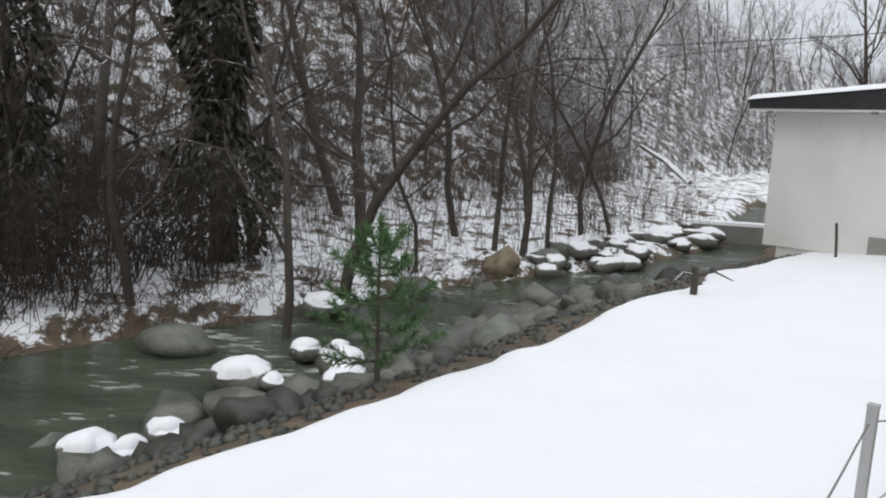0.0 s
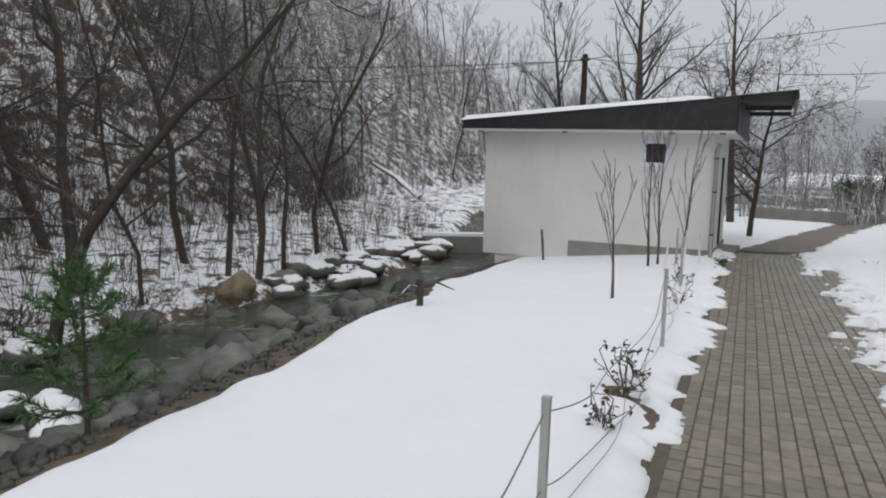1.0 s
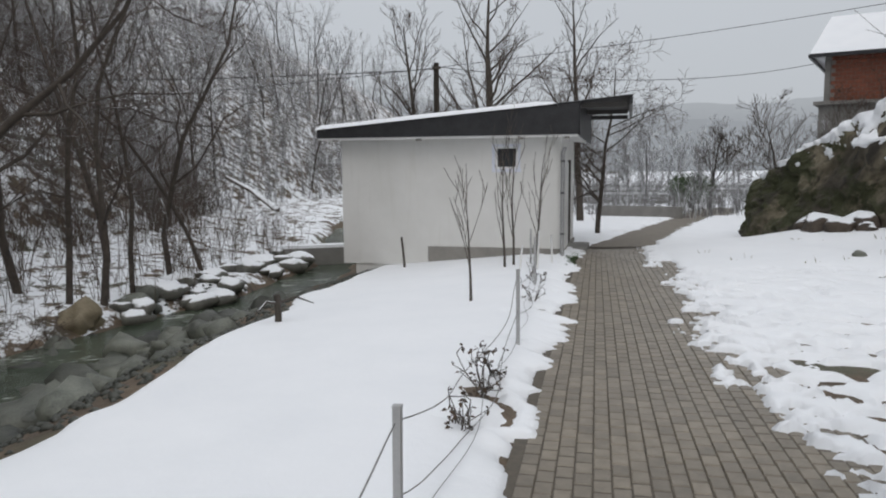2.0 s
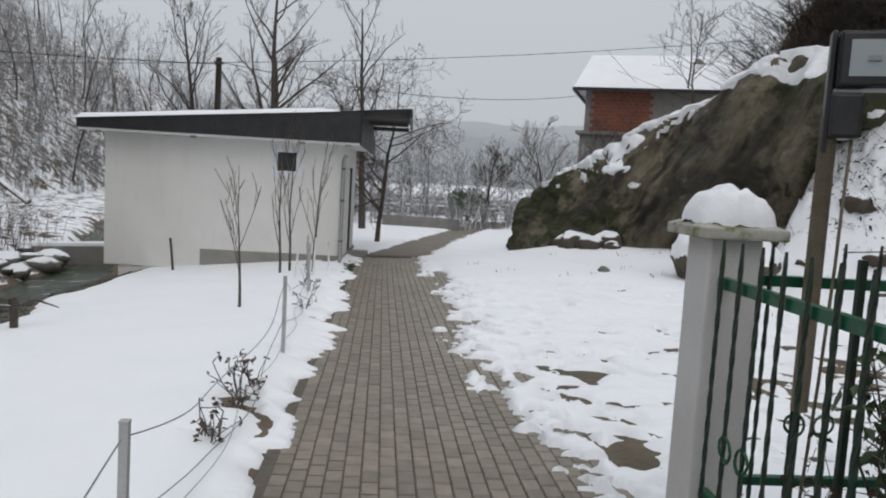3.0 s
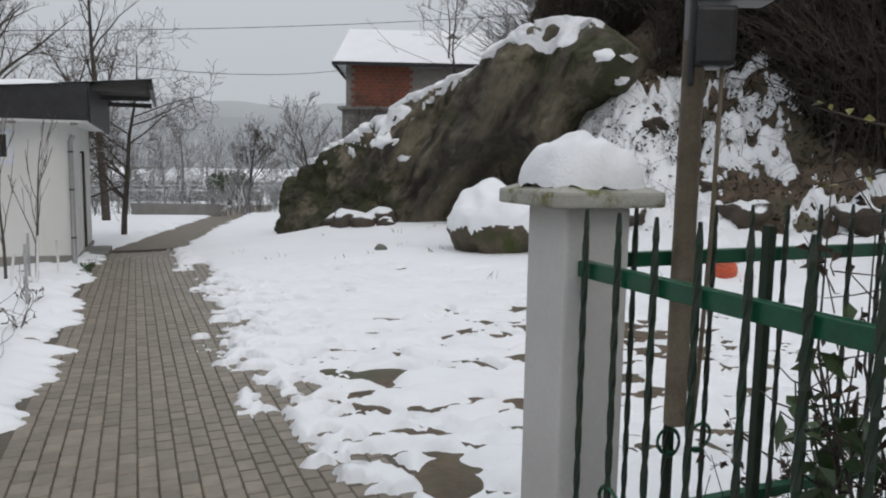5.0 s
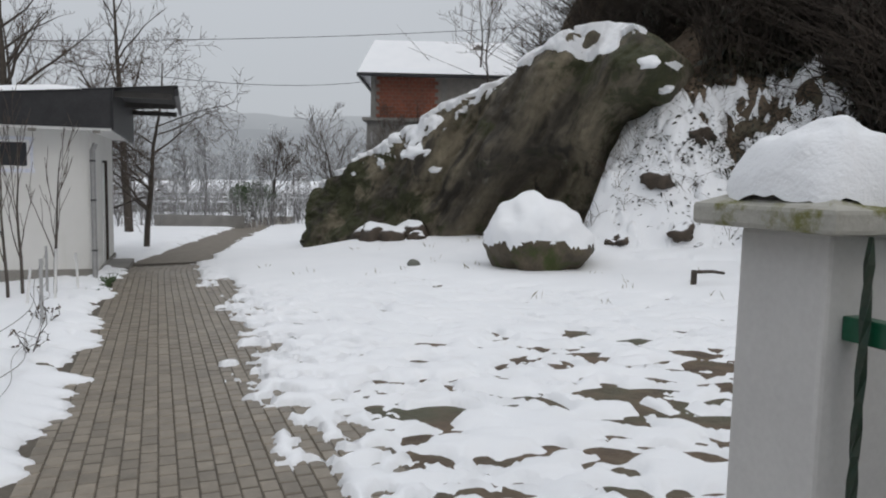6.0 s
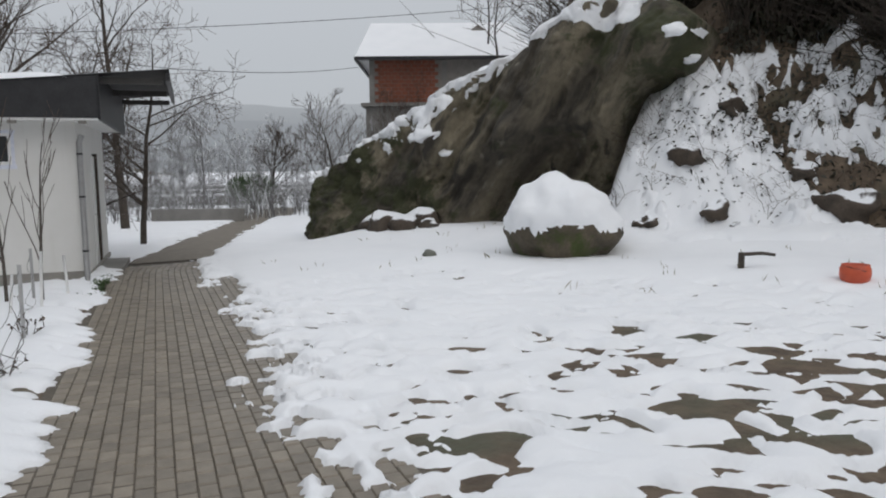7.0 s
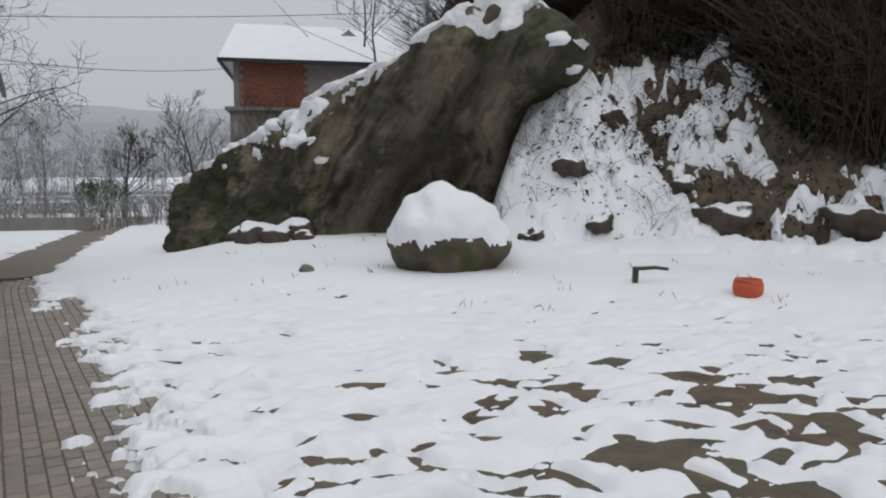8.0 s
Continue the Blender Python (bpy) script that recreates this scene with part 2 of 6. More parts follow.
M_TWIGHAZE = surface("haze_paled_far_twigs", (0.13, 0.125, 0.125), (0.24, 0.235, 0.235), 1.2, 20, 0.9, 0.0, snow=0.35)
M_BRUSH = surface("brown_brush", (0.045, 0.033, 0.025), (0.12, 0.088, 0.06), 0.6, 12, 0.9, 0.0, snow=1.05)
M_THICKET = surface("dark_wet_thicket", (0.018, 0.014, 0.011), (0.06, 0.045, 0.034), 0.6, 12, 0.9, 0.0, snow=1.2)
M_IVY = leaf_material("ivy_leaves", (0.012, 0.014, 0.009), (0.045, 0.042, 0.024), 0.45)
M_PINE = leaf_material("pine_needles", (0.05, 0.12, 0.045), (0.13, 0.23, 0.085), 0.55)
M_LAUREL = leaf_material("dark_evergreen_leaves", (0.028, 0.055, 0.02), (0.09, 0.14, 0.055), 0.35)
M_YELLOWLEAF = leaf_material("yellowish_privet_leaves", (0.14, 0.135, 0.04), (0.34, 0.31, 0.10), 0.5)
M_DRYLEAF = leaf_material("withered_leaves", (0.03, 0.02, 0.014), (0.10, 0.065, 0.04), 0.7)
M_GRASS = leaf_material("dry_grass", (0.14, 0.12, 0.06), (0.26, 0.22, 0.12), 0.8)
M_STONE = surface("river_stone", (0.04, 0.045, 0.036), (0.17, 0.175, 0.145), 3, 40, 0.5, 0.6, depth=0.03, vary=0.6)
M_STONESNOW = surface("snow_capped_stone", (0.06, 0.06, 0.052), (0.16, 0.155, 0.13), 3, 40, 0.65, 0.5, snow=0.62, depth=0.02)
M_OCHRE = surface("ochre_stone", (0.13, 0.105, 0.065), (0.27, 0.225, 0.15), 4, 40, 0.7, 0.5, depth=0.02)
M_BRICK = surface("hollow_brick", (0.17, 0.06, 0.038), (0.27, 0.095, 0.055), 5, 40, 0.85, 0.3, vary=0.2)
M_MORTAR = surface("grey_mortar", (0.18, 0.165, 0.15), (0.27, 0.25, 0.23), 4, 40, 0.9, 0.3)
M_CONCRETE = surface("raw_concrete", (0.16, 0.155, 0.145), (0.26, 0.25, 0.235), 1.5, 30, 0.85, 0.3)
M_RED = surface("orange_red_plastic", (0.42, 0.06, 0.022), (0.58, 0.10, 0.04), 10, 60, 0.45, 0.2)
M_MOSSROCK = surface("mossy_boulder", (0.04, 0.034, 0.026), (0.13, 0.105, 0.07), 2.2, 25, 0.85, 0.8, depth=0.06, moss=(0.05, 0.065, 0.016))


# ---- mesh helpers ----
import functools

def link_mesh(name, verts, faces, material, parent=None, label="", smooth=False):
    me = bpy.data.meshes.new(name)
    me.from_pydata([tuple(map(float, v)) for v in verts] if not isinstance(verts, np.ndarray) else verts.tolist(), [], faces if isinstance(faces, list) else faces.tolist())
    me.materials.append(material)
    if smooth:
        me.polygons.foreach_set("use_smooth", [True] * len(me.polygons))
    me.update()
    ob = new(name, me)
    if parent:
        ob.parent = parent
    if label:
        tagged(ob, label)
    return ob


def part(name, bm, material, parent=None, label="", smooth=False):
    me = bpy.data.meshes.new(name)
    bm.to_mesh(me)
    bm.free()
    me.materials.append(material)
    if smooth:
        me.polygons.foreach_set("use_smooth", [True] * len(me.polygons))
    ob = new(name, me)
    if parent:
        ob.parent = parent
    if label:
        tagged(ob, label)
    return ob


def thing(name, m, label, category, group="", kind=""):
    ob = new(name)
    ob.empty_display_size = 0.1
    ob.matrix_world = m
    return tagged(ob, label, category, group, kind)


def box(x0, x1, y0, y1, z0, z1, bevel=0.0, bm=None):
    bm = bm or bmesh.new()
    got = bmesh.ops.create_cube(bm, size=1.0, matrix=Matrix.Translation(((x0 + x1) / 2, (y0 + y1) / 2, (z0 + z1) / 2)) @ Matrix.Diagonal((x1 - x0, y1 - y0, z1 - z0, 1)))
    if bevel:
        bmesh.ops.bevel(bm, geom=list({e for v in got["verts"] for e in v.link_edges}), offset=bevel, segments=2, affect="EDGES", profile=0.6)
    return bm


@functools.lru_cache(None)
def lattice(nu, nv, closed=False):
    """Quads of a grid of nu x nv vertices (row after row of nv)."""
    i, j = np.meshgrid(np.arange(nu - 1), np.arange(nv - (0 if closed else 1)), indexing="ij")
    a = i * nv + j
    b = i * nv + (j + 1) % nv
    return np.stack([a, a + nv, b + nv, b], -1).reshape(-1, 4)


class Tubes:
    """Collects tapered tubes into one mesh."""

    def __init__(self):
        self.v, self.f, self.n = [], [], 0

    def add(self, pts, radii, sides=4, cap=False):
        pts = np.asarray(pts, float)
        k = len(pts)
        d = np.gradient(pts, axis=0)
        d /= np.linalg.norm(d, axis=1)[:, None] + 1e-9
        ref = np.array([0.0, 0, 1]) if abs(d[0][2]) < 0.9 else np.array([1.0, 0, 0])
        a = np.cross(d, ref)
        a /= np.linalg.norm(a, axis=1)[:, None] + 1e-9
        b = np.cross(d, a)
        ang = np.arange(sides) * 2 * np.pi / sides
        ring = (np.cos(ang)[None, :, None] * a[:, None] + np.sin(ang)[None, :, None] * b[:, None]) * np.asarray(radii, float)[:, None, None] + pts[:, None]
        self.v.append(ring.reshape(-1, 3))
        self.f += (lattice(k, sides, True) + self.n).tolist()
        if cap:
            self.f.append([self.n + i for i in range(sides)][::-1])
            self.f.append([self.n + (k - 1) * sides + i for i in range(sides)])
        self.n += k * sides
        return self

    def many(self, P, R, sides=3):
        """P: tubes x points x 3, R: tubes x points."""
        m, k = P.shape[:2]
        d = np.gradient(P, axis=1)
        d /= np.linalg.norm(d, axis=2)[..., None] + 1e-9
        a = np.cross(d, np.array([0.31, 0.95, 0.05]))
        a /= np.linalg.norm(a, axis=2)[..., None] + 1e-9
        b = np.cross(d, a)
        ang = np.arange(sides) * 2 * np.pi / sides
        ring = (np.cos(ang)[None, None, :, None] * a[:, :, None] + np.sin(ang)[None, None, :, None] * b[:, :, None]) * R[:, :, None, None] + P[:, :, None]
        self.v.append(ring.reshape(-1, 3))
        F = lattice(k, sides, True)[None] + (np.arange(m) * k * sides)[:, None, None] + self.n
        self.f += F.reshape(-1, 4).tolist()
        self.n += m * k * sides
        return self

    def mesh(self, name, material, parent=None, label="", smooth=True):
        return link_mesh(name, np.concatenate(self.v), self.f, material, parent, label, smooth)


class Leaves:
    """Collects small bent leaf blades into one mesh."""

    def __init__(self):
        self.v, self.f, self.n = [], [], 0

    def add(self, p, d, length, width, rng, droop=0.3):
        d = d / (np.linalg.norm(d) + 1e-9)
        s = np.cross(d, rng.normal(size=3))
        s /= np.linalg.norm(s) + 1e-9
        u = np.cross(s, d)
        m = p + d * length * 0.5 + u * length * 0.08
        t = p + d * length - np.array([0, 0, droop * length])
        self.v += [p, m + s * width * 0.5, m - s * width * 0.5, t]
        k = self.n
        self.f += [[k, k + 1, k + 3], [k, k + 3, k + 2]]
        self.n += 4

    def mesh(self, name, material, parent=None, label=""):
        return link_mesh(name, np.array(self.v), self.f, material, parent, label)


def smooth01(a, b, x):
    t = np.clip((np.asarray(x, float) - a) / (b - a), 0, 1)
    return t * t * (3 - 2 * t)


_perm = np.random.RandomState(7).rand(64, 64, 64)


def vnoise(x, y, z=0.0):
    """Smooth value noise in 0..1 on a lattice of unit cells."""
    x, y, z = np.broadcast_arrays(np.asarray(x, float), np.asarray(y, float), np.asarray(z, float))
    i, j, k = np.floor(x).astype(int), np.floor(y).astype(int), np.floor(z).astype(int)
    fx, fy, fz = x - i, y - j, z - k
    fx, fy, fz = (q * q * (3 - 2 * q) for q in (fx, fy, fz))
    out = 0
    for a in (0, 1):
        for b in (0, 1):
            for c in (0, 1):
                w = (fx if a else 1 - fx) * (fy if b else 1 - fy) * (fz if c else 1 - fz)
                out = out + w * _perm[(i + a) % 64, (j + b) % 64, (k + c) % 64]
    return out


def fbm(x, y, z=0.0, octaves=4, gain=0.5):
    t, amp, tot = 0, 1.0, 0.0
    for o in range(octaves):
        s = 2.0 ** o
        t = t + amp * vnoise(np.asarray(x) * s + 13.1 * o, np.asarray(y) * s + 7.7 * o, np.asarray(z) * s + 3.3 * o)
        tot += amp
        amp *= gain
    return t / tot


# ---- the lie of the land ----
PATH_O, PATH_T, PATH_N = np.array([3.35, 4.06]), np.array([0.6112, 0.7915]), np.array([0.7915, -0.6112])
RIVER_T, RIVER_N = np.array([0.64, 0.768]), np.array([-0.768, 0.64])
WATER_Z = -1.78


def path_sp(x, y):
    """Distance along the paved path and across it (to its right)."""
    dx, dy = np.asarray(x) - PATH_O[0], np.asarray(y) - PATH_O[1]
    return dx * PATH_T[0] + dy * PATH_T[1], dx * PATH_N[0] + dy * PATH_N[1]


def path_xy(s, p):
    return PATH_O[0] + s * PATH_T[0] + p * PATH_N[0], PATH_O[1] + s * PATH_T[1] + p * PATH_N[1]


def bend(s):
    """Sideways shift of the path past the shed."""
    return 0.23 * np.sqrt(np.clip(np.asarray(s) - 12.0, 0, None) ** 2 + 4.0) - 0.46


def river_uv(x, y):
    x, y = np.asarray(x), np.asarray(y)
    u = x * RIVER_T[0] + y * RIVER_T[1]
    v = x * RIVER_N[0] + y * RIVER_N[1] - 5.0 * smooth01(19, 38, u)
    return u, v


def bank_edge_exact(u):
    return 3.08 + 0.095 * np.clip(u - 2, -8, 14) + 0.35 * (fbm(u * 0.55, 3.0, 0, 3) - 0.5) + 0.45 * smooth01(9.5, 12, u) + 0.34 * smooth01(4.0, 7.5, u)


def far_shore_exact(u):
    return 10.5 - 0.085 * np.clip(u - 5, -6, 16) + 1.2 * (fbm(u * 0.3, 9.0, 0, 3) - 0.5)


U_LINE = np.arange(-1500.0, 1500.0, 0.1)
BANK_LINE, SHORE_LINE = bank_edge_exact(U_LINE), far_shore_exact(U_LINE)


def bank_edge(u):
    return np.interp(u, U_LINE, BANK_LINE)


def far_shore(u):
    return np.interp(u, U_LINE, SHORE_LINE)


def height(x, y):
    x, y = np.asarray(x, float), np.asarray(y, float)
    xc, yc = np.clip(x, -20, 45), np.clip(y, -15, 50)
    z = -0.112 - 0.0175 * xc - 0.0188 * yc
    z = z + (0.17 + 0.11 * smooth01(6, 3, y)) * smooth01(11.5, 14.5, x) * smooth01(17, 10.5, y)
    ps, pp = path_sp(x, y)
    z = z - (0.03 + 0.07 * smooth01(1, 10, ps)) * np.clip(-pp - 0.8, 0, 6)
    # drift along the foot of the rock
    z = z + 0.33 * smooth01(15.0, 17.0, x) * smooth01(14.8, 12.0, y)
    # wooded slope behind the rock, with a fan of talus against its end
    rise = np.clip(x - 16.9 - 2.8 * smooth01(6.6, 8.0, y) + 0.9 * (fbm(x * 0.25, y * 0.25, 1.0, 3) - 0.5), 0, None)
    z = z + np.minimum(1.02 * rise, 4.4 + 0.55 * rise) * smooth01(15.5, 9.0, y - 0.12 * np.clip(x - 18, 0, 30)) * (1 + 0.2 * (fbm(x * 0.5, y * 0.5, 2.0, 3) - 0.5))
    z = z + 0.95 * np.exp(-((y - 5.4) / 0.85) ** 2) * smooth01(16.6, 18.1, x) * smooth01(24, 20, x)
    slope = smooth01(16.4, 17.2, x) * smooth01(27, 23, x) * smooth01(8.0, 6.9, y)
    z = z + slope * (0.55 * np.abs(fbm(x * 0.9, y * 0.9, 7.0, 4, 0.6) - 0.5) * 2 - 0.12 + 0.50 * (fbm(x * 1.8, y * 1.8, 8.0, 3) - 0.5))
    # terrace that carries the brick house
    s, p = path_sp(x, y)
    z = z + np.clip(0.33 * (p - bend(s) - 5.0), 0, 4.6) * smooth01(12, 19, y - 0.1 * (x - 18))
    # stream bed, far bench and steep valley side
    u, v = river_uv(x, y)
    e = bank_edge(u)
    drop = smooth01(0.0, 1.0, (v - e) / 4.4) ** 0.75
    bed = -2.05 + 0.25 * (fbm(x * 1.2, y * 1.2, 0, 3) - 0.5)
    z = z * (1 - drop) + bed * drop
    w = v - far_shore(u)
    bench = -1.45 + 0.75 * smooth01(0.0, 7.5, w) + 0.35 * (fbm(x * 0.6, y * 0.6, 4.0, 4) - 0.5)
    z = np.where(w > -0.6, z + (bench - z) * smooth01(-0.6, 0.5, w), z)
    up = np.clip(w - 6.5, 0, None)
    top = 40 * (1 - 0.85 * smooth01(88, 135, u + 0.2 * v))
    hill = top * (1 - np.exp(-up * 1.05 / np.maximum(top, 1)))
    z = z + hill * (1 + 0.28 * (fbm(x * 0.12, y * 0.12, 5.0, 4) - 0.5)) + np.minimum(up, 4) * 0.5 * (fbm(x * 0.35, y * 0.35, 6.0, 4) - 0.5)
    return z


def axis_lines(lo, hi, fine, reach, grow=1.12):
    mid = np.arange(lo, hi + 1e-6, fine)
    out, step = [], fine
    while sum(out) < reach:
        step *= grow
        out.append(step)
    far = np.cumsum(out)
    return np.concatenate([lo - far[::-1], mid, hi + far])


LAND_X, LAND_Y = axis_lines(-12, 22, 0.2, 900), axis_lines(-4, 34, 0.2, 900)
LAND_Z = height(*np.meshgrid(LAND_X, LAND_Y, indexing="ij"))
LX, LY, LZ = LAND_X.tolist(), LAND_Y.tolist(), LAND_Z.tolist()


def ground_z(x, y):
    """Height of the ground at one place."""
    i = min(max(int(np.searchsorted(LAND_X, x)) - 1, 0), len(LX) - 2)
    j = min(max(int(np.searchsorted(LAND_Y, y)) - 1, 0), len(LY) - 2)
    a, b = (x - LX[i]) / (LX[i + 1] - LX[i]), (y - LY[j]) / (LY[j + 1] - LY[j])
    return (LZ[i][j] * (1 - a) + LZ[i + 1][j] * a) * (1 - b) + (LZ[i][j + 1] * (1 - a) + LZ[i + 1][j + 1] * a) * b


def talus_open(x, y):
    """How far inside the open snow fan a place lies; below zero it is under the thicket."""
    return np.minimum.reduce([y - 1.25 - 0.72 * (x - 18.3), 20.5 - x, 18.45 + 0.85 * (6.3 - y) - x])


def build_ground():
    xs, ys = LAND_X, LAND_Y
    X, Y = np.meshgrid(xs, ys, indexing="ij")
    Z = LAND_Z.copy()
    s, p = path_sp(X, Y)
    u, v = river_uv(X, Y)
    w = v - far_shore(u)
    q = p - bend(s)
    wide = 1.95 - 0.1 * smooth01(13, 16, s)
    on_path = smooth01(-0.35, -0.1, q) * smooth01(wide + 0.1, wide - 0.1, q) * smooth01(46, 44, s)
    Z = Z - 0.07 * on_path
    gz = np.hypot(*np.gradient(Z, xs, ys))
    cover = 0.72 - 0.30 * smooth01(0.35, 1.0, gz)
    near = (v < bank_edge(u)) & (s > -7.3) & (s < 32.5) & (q < 11.0) & (q > -8.6) & ~((s > 16) & (q > 5.0))
    cover = np.where(near, -1.0, cover)
    cover = np.where((v > bank_edge(u)) & (w < -0.1), -1.0, cover)
    cover = np.where((w > -0.1) & (w < 7), 0.58 - 0.10 * smooth01(0.5, -0.1, w), cover)
    cover = np.where(w > 7, 0.585 - 0.10 * smooth01(0.4, 1.0, gz), cover)
    cover = np.where((X > 16.5) & (Y < 8), -1.0, cover)
    cover = np.where((X > 21) & (Y < 14), cover - 0.5, cover)
    cover = np.where(on_path > 0.5, -1.0, cover)
    ob = link_mesh("ground", np.stack([X, Y, Z], -1).reshape(-1, 3), lattice(len(xs), len(ys)), M_GROUND, smooth=True)
    at = ob.data.attributes.new("cover", "FLOAT", "POINT")
    at.data.foreach_set("value", cover.reshape(-1).astype(np.float32))
    tagged(ob, "valley ground of wet brown earth partly under snow", "ground", kind="structure")


def snow_depth(x, y):
    """Thickness of the snow sheet; below zero the earth shows."""
    s, p = path_sp(x, y)
    q = p - bend(s)
    u, v = river_uv(x, y)
    base = 0.085 + 0.02 * (fbm(x * 0.7, y * 0.7, 0, 3) - 0.5)
    # lawn beside the path: scalloped tongues of snow along the paving
    along = s + 0.35 * p
    tongue = 0.40 * (fbm(along * 3.3, p * 0.6, 3.0, 4, 0.62) - 0.5) * 2.0
    d_left = -q - 0.14 + tongue
    left = np.minimum(base, 0.26 * d_left)
    hollow = 0.13 * smooth01(0.58, 0.70, fbm(along * 3.4 + 3, p * 1.6, 8.0, 3)) * smooth01(-1.0, -0.6, q) * smooth01(-0.15, -0.4, q)
    left = left - hollow
    edge = bank_edge(u) + 0.16 * (fbm(u * 2.2, 1.0, 0, 2) - 0.5)
    left = np.minimum(left, 0.5 * (edge - v))
    # yard beside the path: thin, trodden, with bare hollows
    ragged = 0.85 * (fbm(s * 3.6, q * 3.4, 5.0, 5, 0.85) - 0.5) + 0.22 * (fbm(s * 0.9, 2.0, 4.0, 2) - 0.5)
    line = 1.34 + 0.22 * np.exp(-np.clip(s + 1.6, 0, 9) * 0.9) - 0.10 * smooth01(-0.5, 1.5, s) * smooth01(5, 3, s) + 0.5 * smooth01(-2.2, -3.2, s)
    d_right = q - line + ragged
    thin = smooth01(1.1, 0.1, d_right)
    right = np.minimum(0.10, 0.30 * d_right) + (0.04 + 0.04 * thin) * (fbm(x * 2.6, y * 2.6, 2.0, 3, 0.5) - 0.5) + 0.008 * (fbm(x * 7, y * 7, 3.0, 2) - 0.5)
    # rivulet and trodden mud beside the path before it bends
    mud = np.exp(-((s - 10.3) / 1.5) ** 2 - ((q - 1.75 - 0.08 * (s - 10.3)) / 0.20) ** 2)
    right = right - 0.15 * mud * (0.5 + fbm(x * 4, y * 4, 6.0, 3))
    return np.where(q < 0.6, left, right)


YARD_HOLLOWS = (
    (5.81, 4.19, 0.14), (5.78, 3.70, 0.17), (6.36, 3.89, 0.21), (5.84, 3.08, 0.08), (6.32, 2.53, 0.20), (6.62, 2.06, 0.17), (7.11, 4.28, 0.08),
    (7.79, 4.94, 0.13), (8.95, 7.14, 0.10), (8.46, 5.29, 0.27), (9.08, 4.77, 0.18), (8.31, 4.24, 0.17), (7.66, 3.92, 0.14), (9.92, 4.29, 0.23),
    (8.93, 3.76, 0.23), (7.58, 3.09, 0.26), (7.73, 2.80, 0.24), (8.32, 2.72, 0.18), (7.36, 2.24, 0.29), (9.61, 2.83, 0.33), (9.18, 2.51, 0.34),
    (9.75, 2.11, 0.24), (8.75, 1.87, 0.28), (7.45, 6.49, 0.14), (9.19, 7.99, 0.16), (11.48, 6.36, 0.21), (11.55, 4.72, 0.13), (9.93, 3.55, 0.27),
    (5.49, 3.41, 0.15), (5.11, 3.15, 0.14), (4.86, 2.40, 0.26), (7.36, 2.66, 0.18))


def trodden_pits(s_lines, p_lines):
    """Hollows left by feet and melt water: the large ones reach the earth, most others only dent the snow."""
    rng = np.random.RandomState(19)
    field = np.zeros((len(s_lines), len(p_lines)))
    view = np.array([0.86, 0.51])  # hollows lie across this heading
    pits = [(x, y, a * 0.98, a * rng.uniform(0.6, 0.95) + 0.04, rng.uniform(0.15, 0.21), rng.normal() * 0.3, 2.6) for x, y, a in YARD_HOLLOWS]
    while len(pits) < 2300:
        s, p = rng.uniform(-2.6, 9.5), 1.4 + 8.4 * rng.uniform(0, 1) ** 1.3
        x, y = path_xy(s, p)
        worn = math.exp(-((x - 8.6) ** 2 / 10 + (y - 2.4) ** 2 / 4.5))
        if x > 12.9 or rng.uniform() > 0.35 + 0.65 * worn + 0.4 * (p < 2.6):
            continue
        small = rng.uniform()
        if small < 0.52 + 0.2 * worn:
            pits.append((x, y, rng.uniform(0.08, 0.22) * (1 + 0.2 * worn), rng.uniform(0.045, 0.085) * (1 + 0.35 * worn), rng.uniform(0.11, 0.18), rng.normal() * 0.5, 2.0))
        else:
            pits.append((x, y, rng.uniform(0.12, 0.38), rng.uniform(0.04, 0.10), rng.uniform(0.05, 0.095), rng.normal() * 0.5, 1.6))
    for x, y, a, b, depth, tilt, power in pits:
        s, p = (float(q) for q in path_sp(x, y))
        ca, cb = np.array([view[1], -view[0]]) @ PATH_T, np.array([view[1], -view[0]]) @ PATH_N
        ux, uy = ca * math.cos(tilt) - cb * math.sin(tilt), ca * math.sin(tilt) + cb * math.cos(tilt)
        i0, i1 = np.searchsorted(s_lines, (s - 1.1, s + 1.1))
        j0, j1 = np.searchsorted(p_lines, (p - 1.1, p + 1.1))
        if i0 == i1 or j0 == j1:
            continue
        S, P = np.meshgrid(s_lines[i0:i1] - s, p_lines[j0:j1] - p, indexing="ij")
        wx = 0.26 * (vnoise((S + s) * 2.6, (P + p) * 2.6, 3.0) - 0.5)
        wy = 0.20 * (vnoise((S + s) * 2.6, (P + p) * 2.6, 9.0) - 0.5)
        e, f = (S * ux + P * uy + wx) / a, (-S * uy + P * ux + wy) / b
        r2 = e * e + f * f
        field[i0:i1, j0:j1] = np.maximum(field[i0:i1, j0:j1], depth * np.exp(-(0.75 * r2) ** (power / 2))) - 0.006 * np.exp(-(np.sqrt(r2) - 1.45) ** 2 / 0.08)
    return field


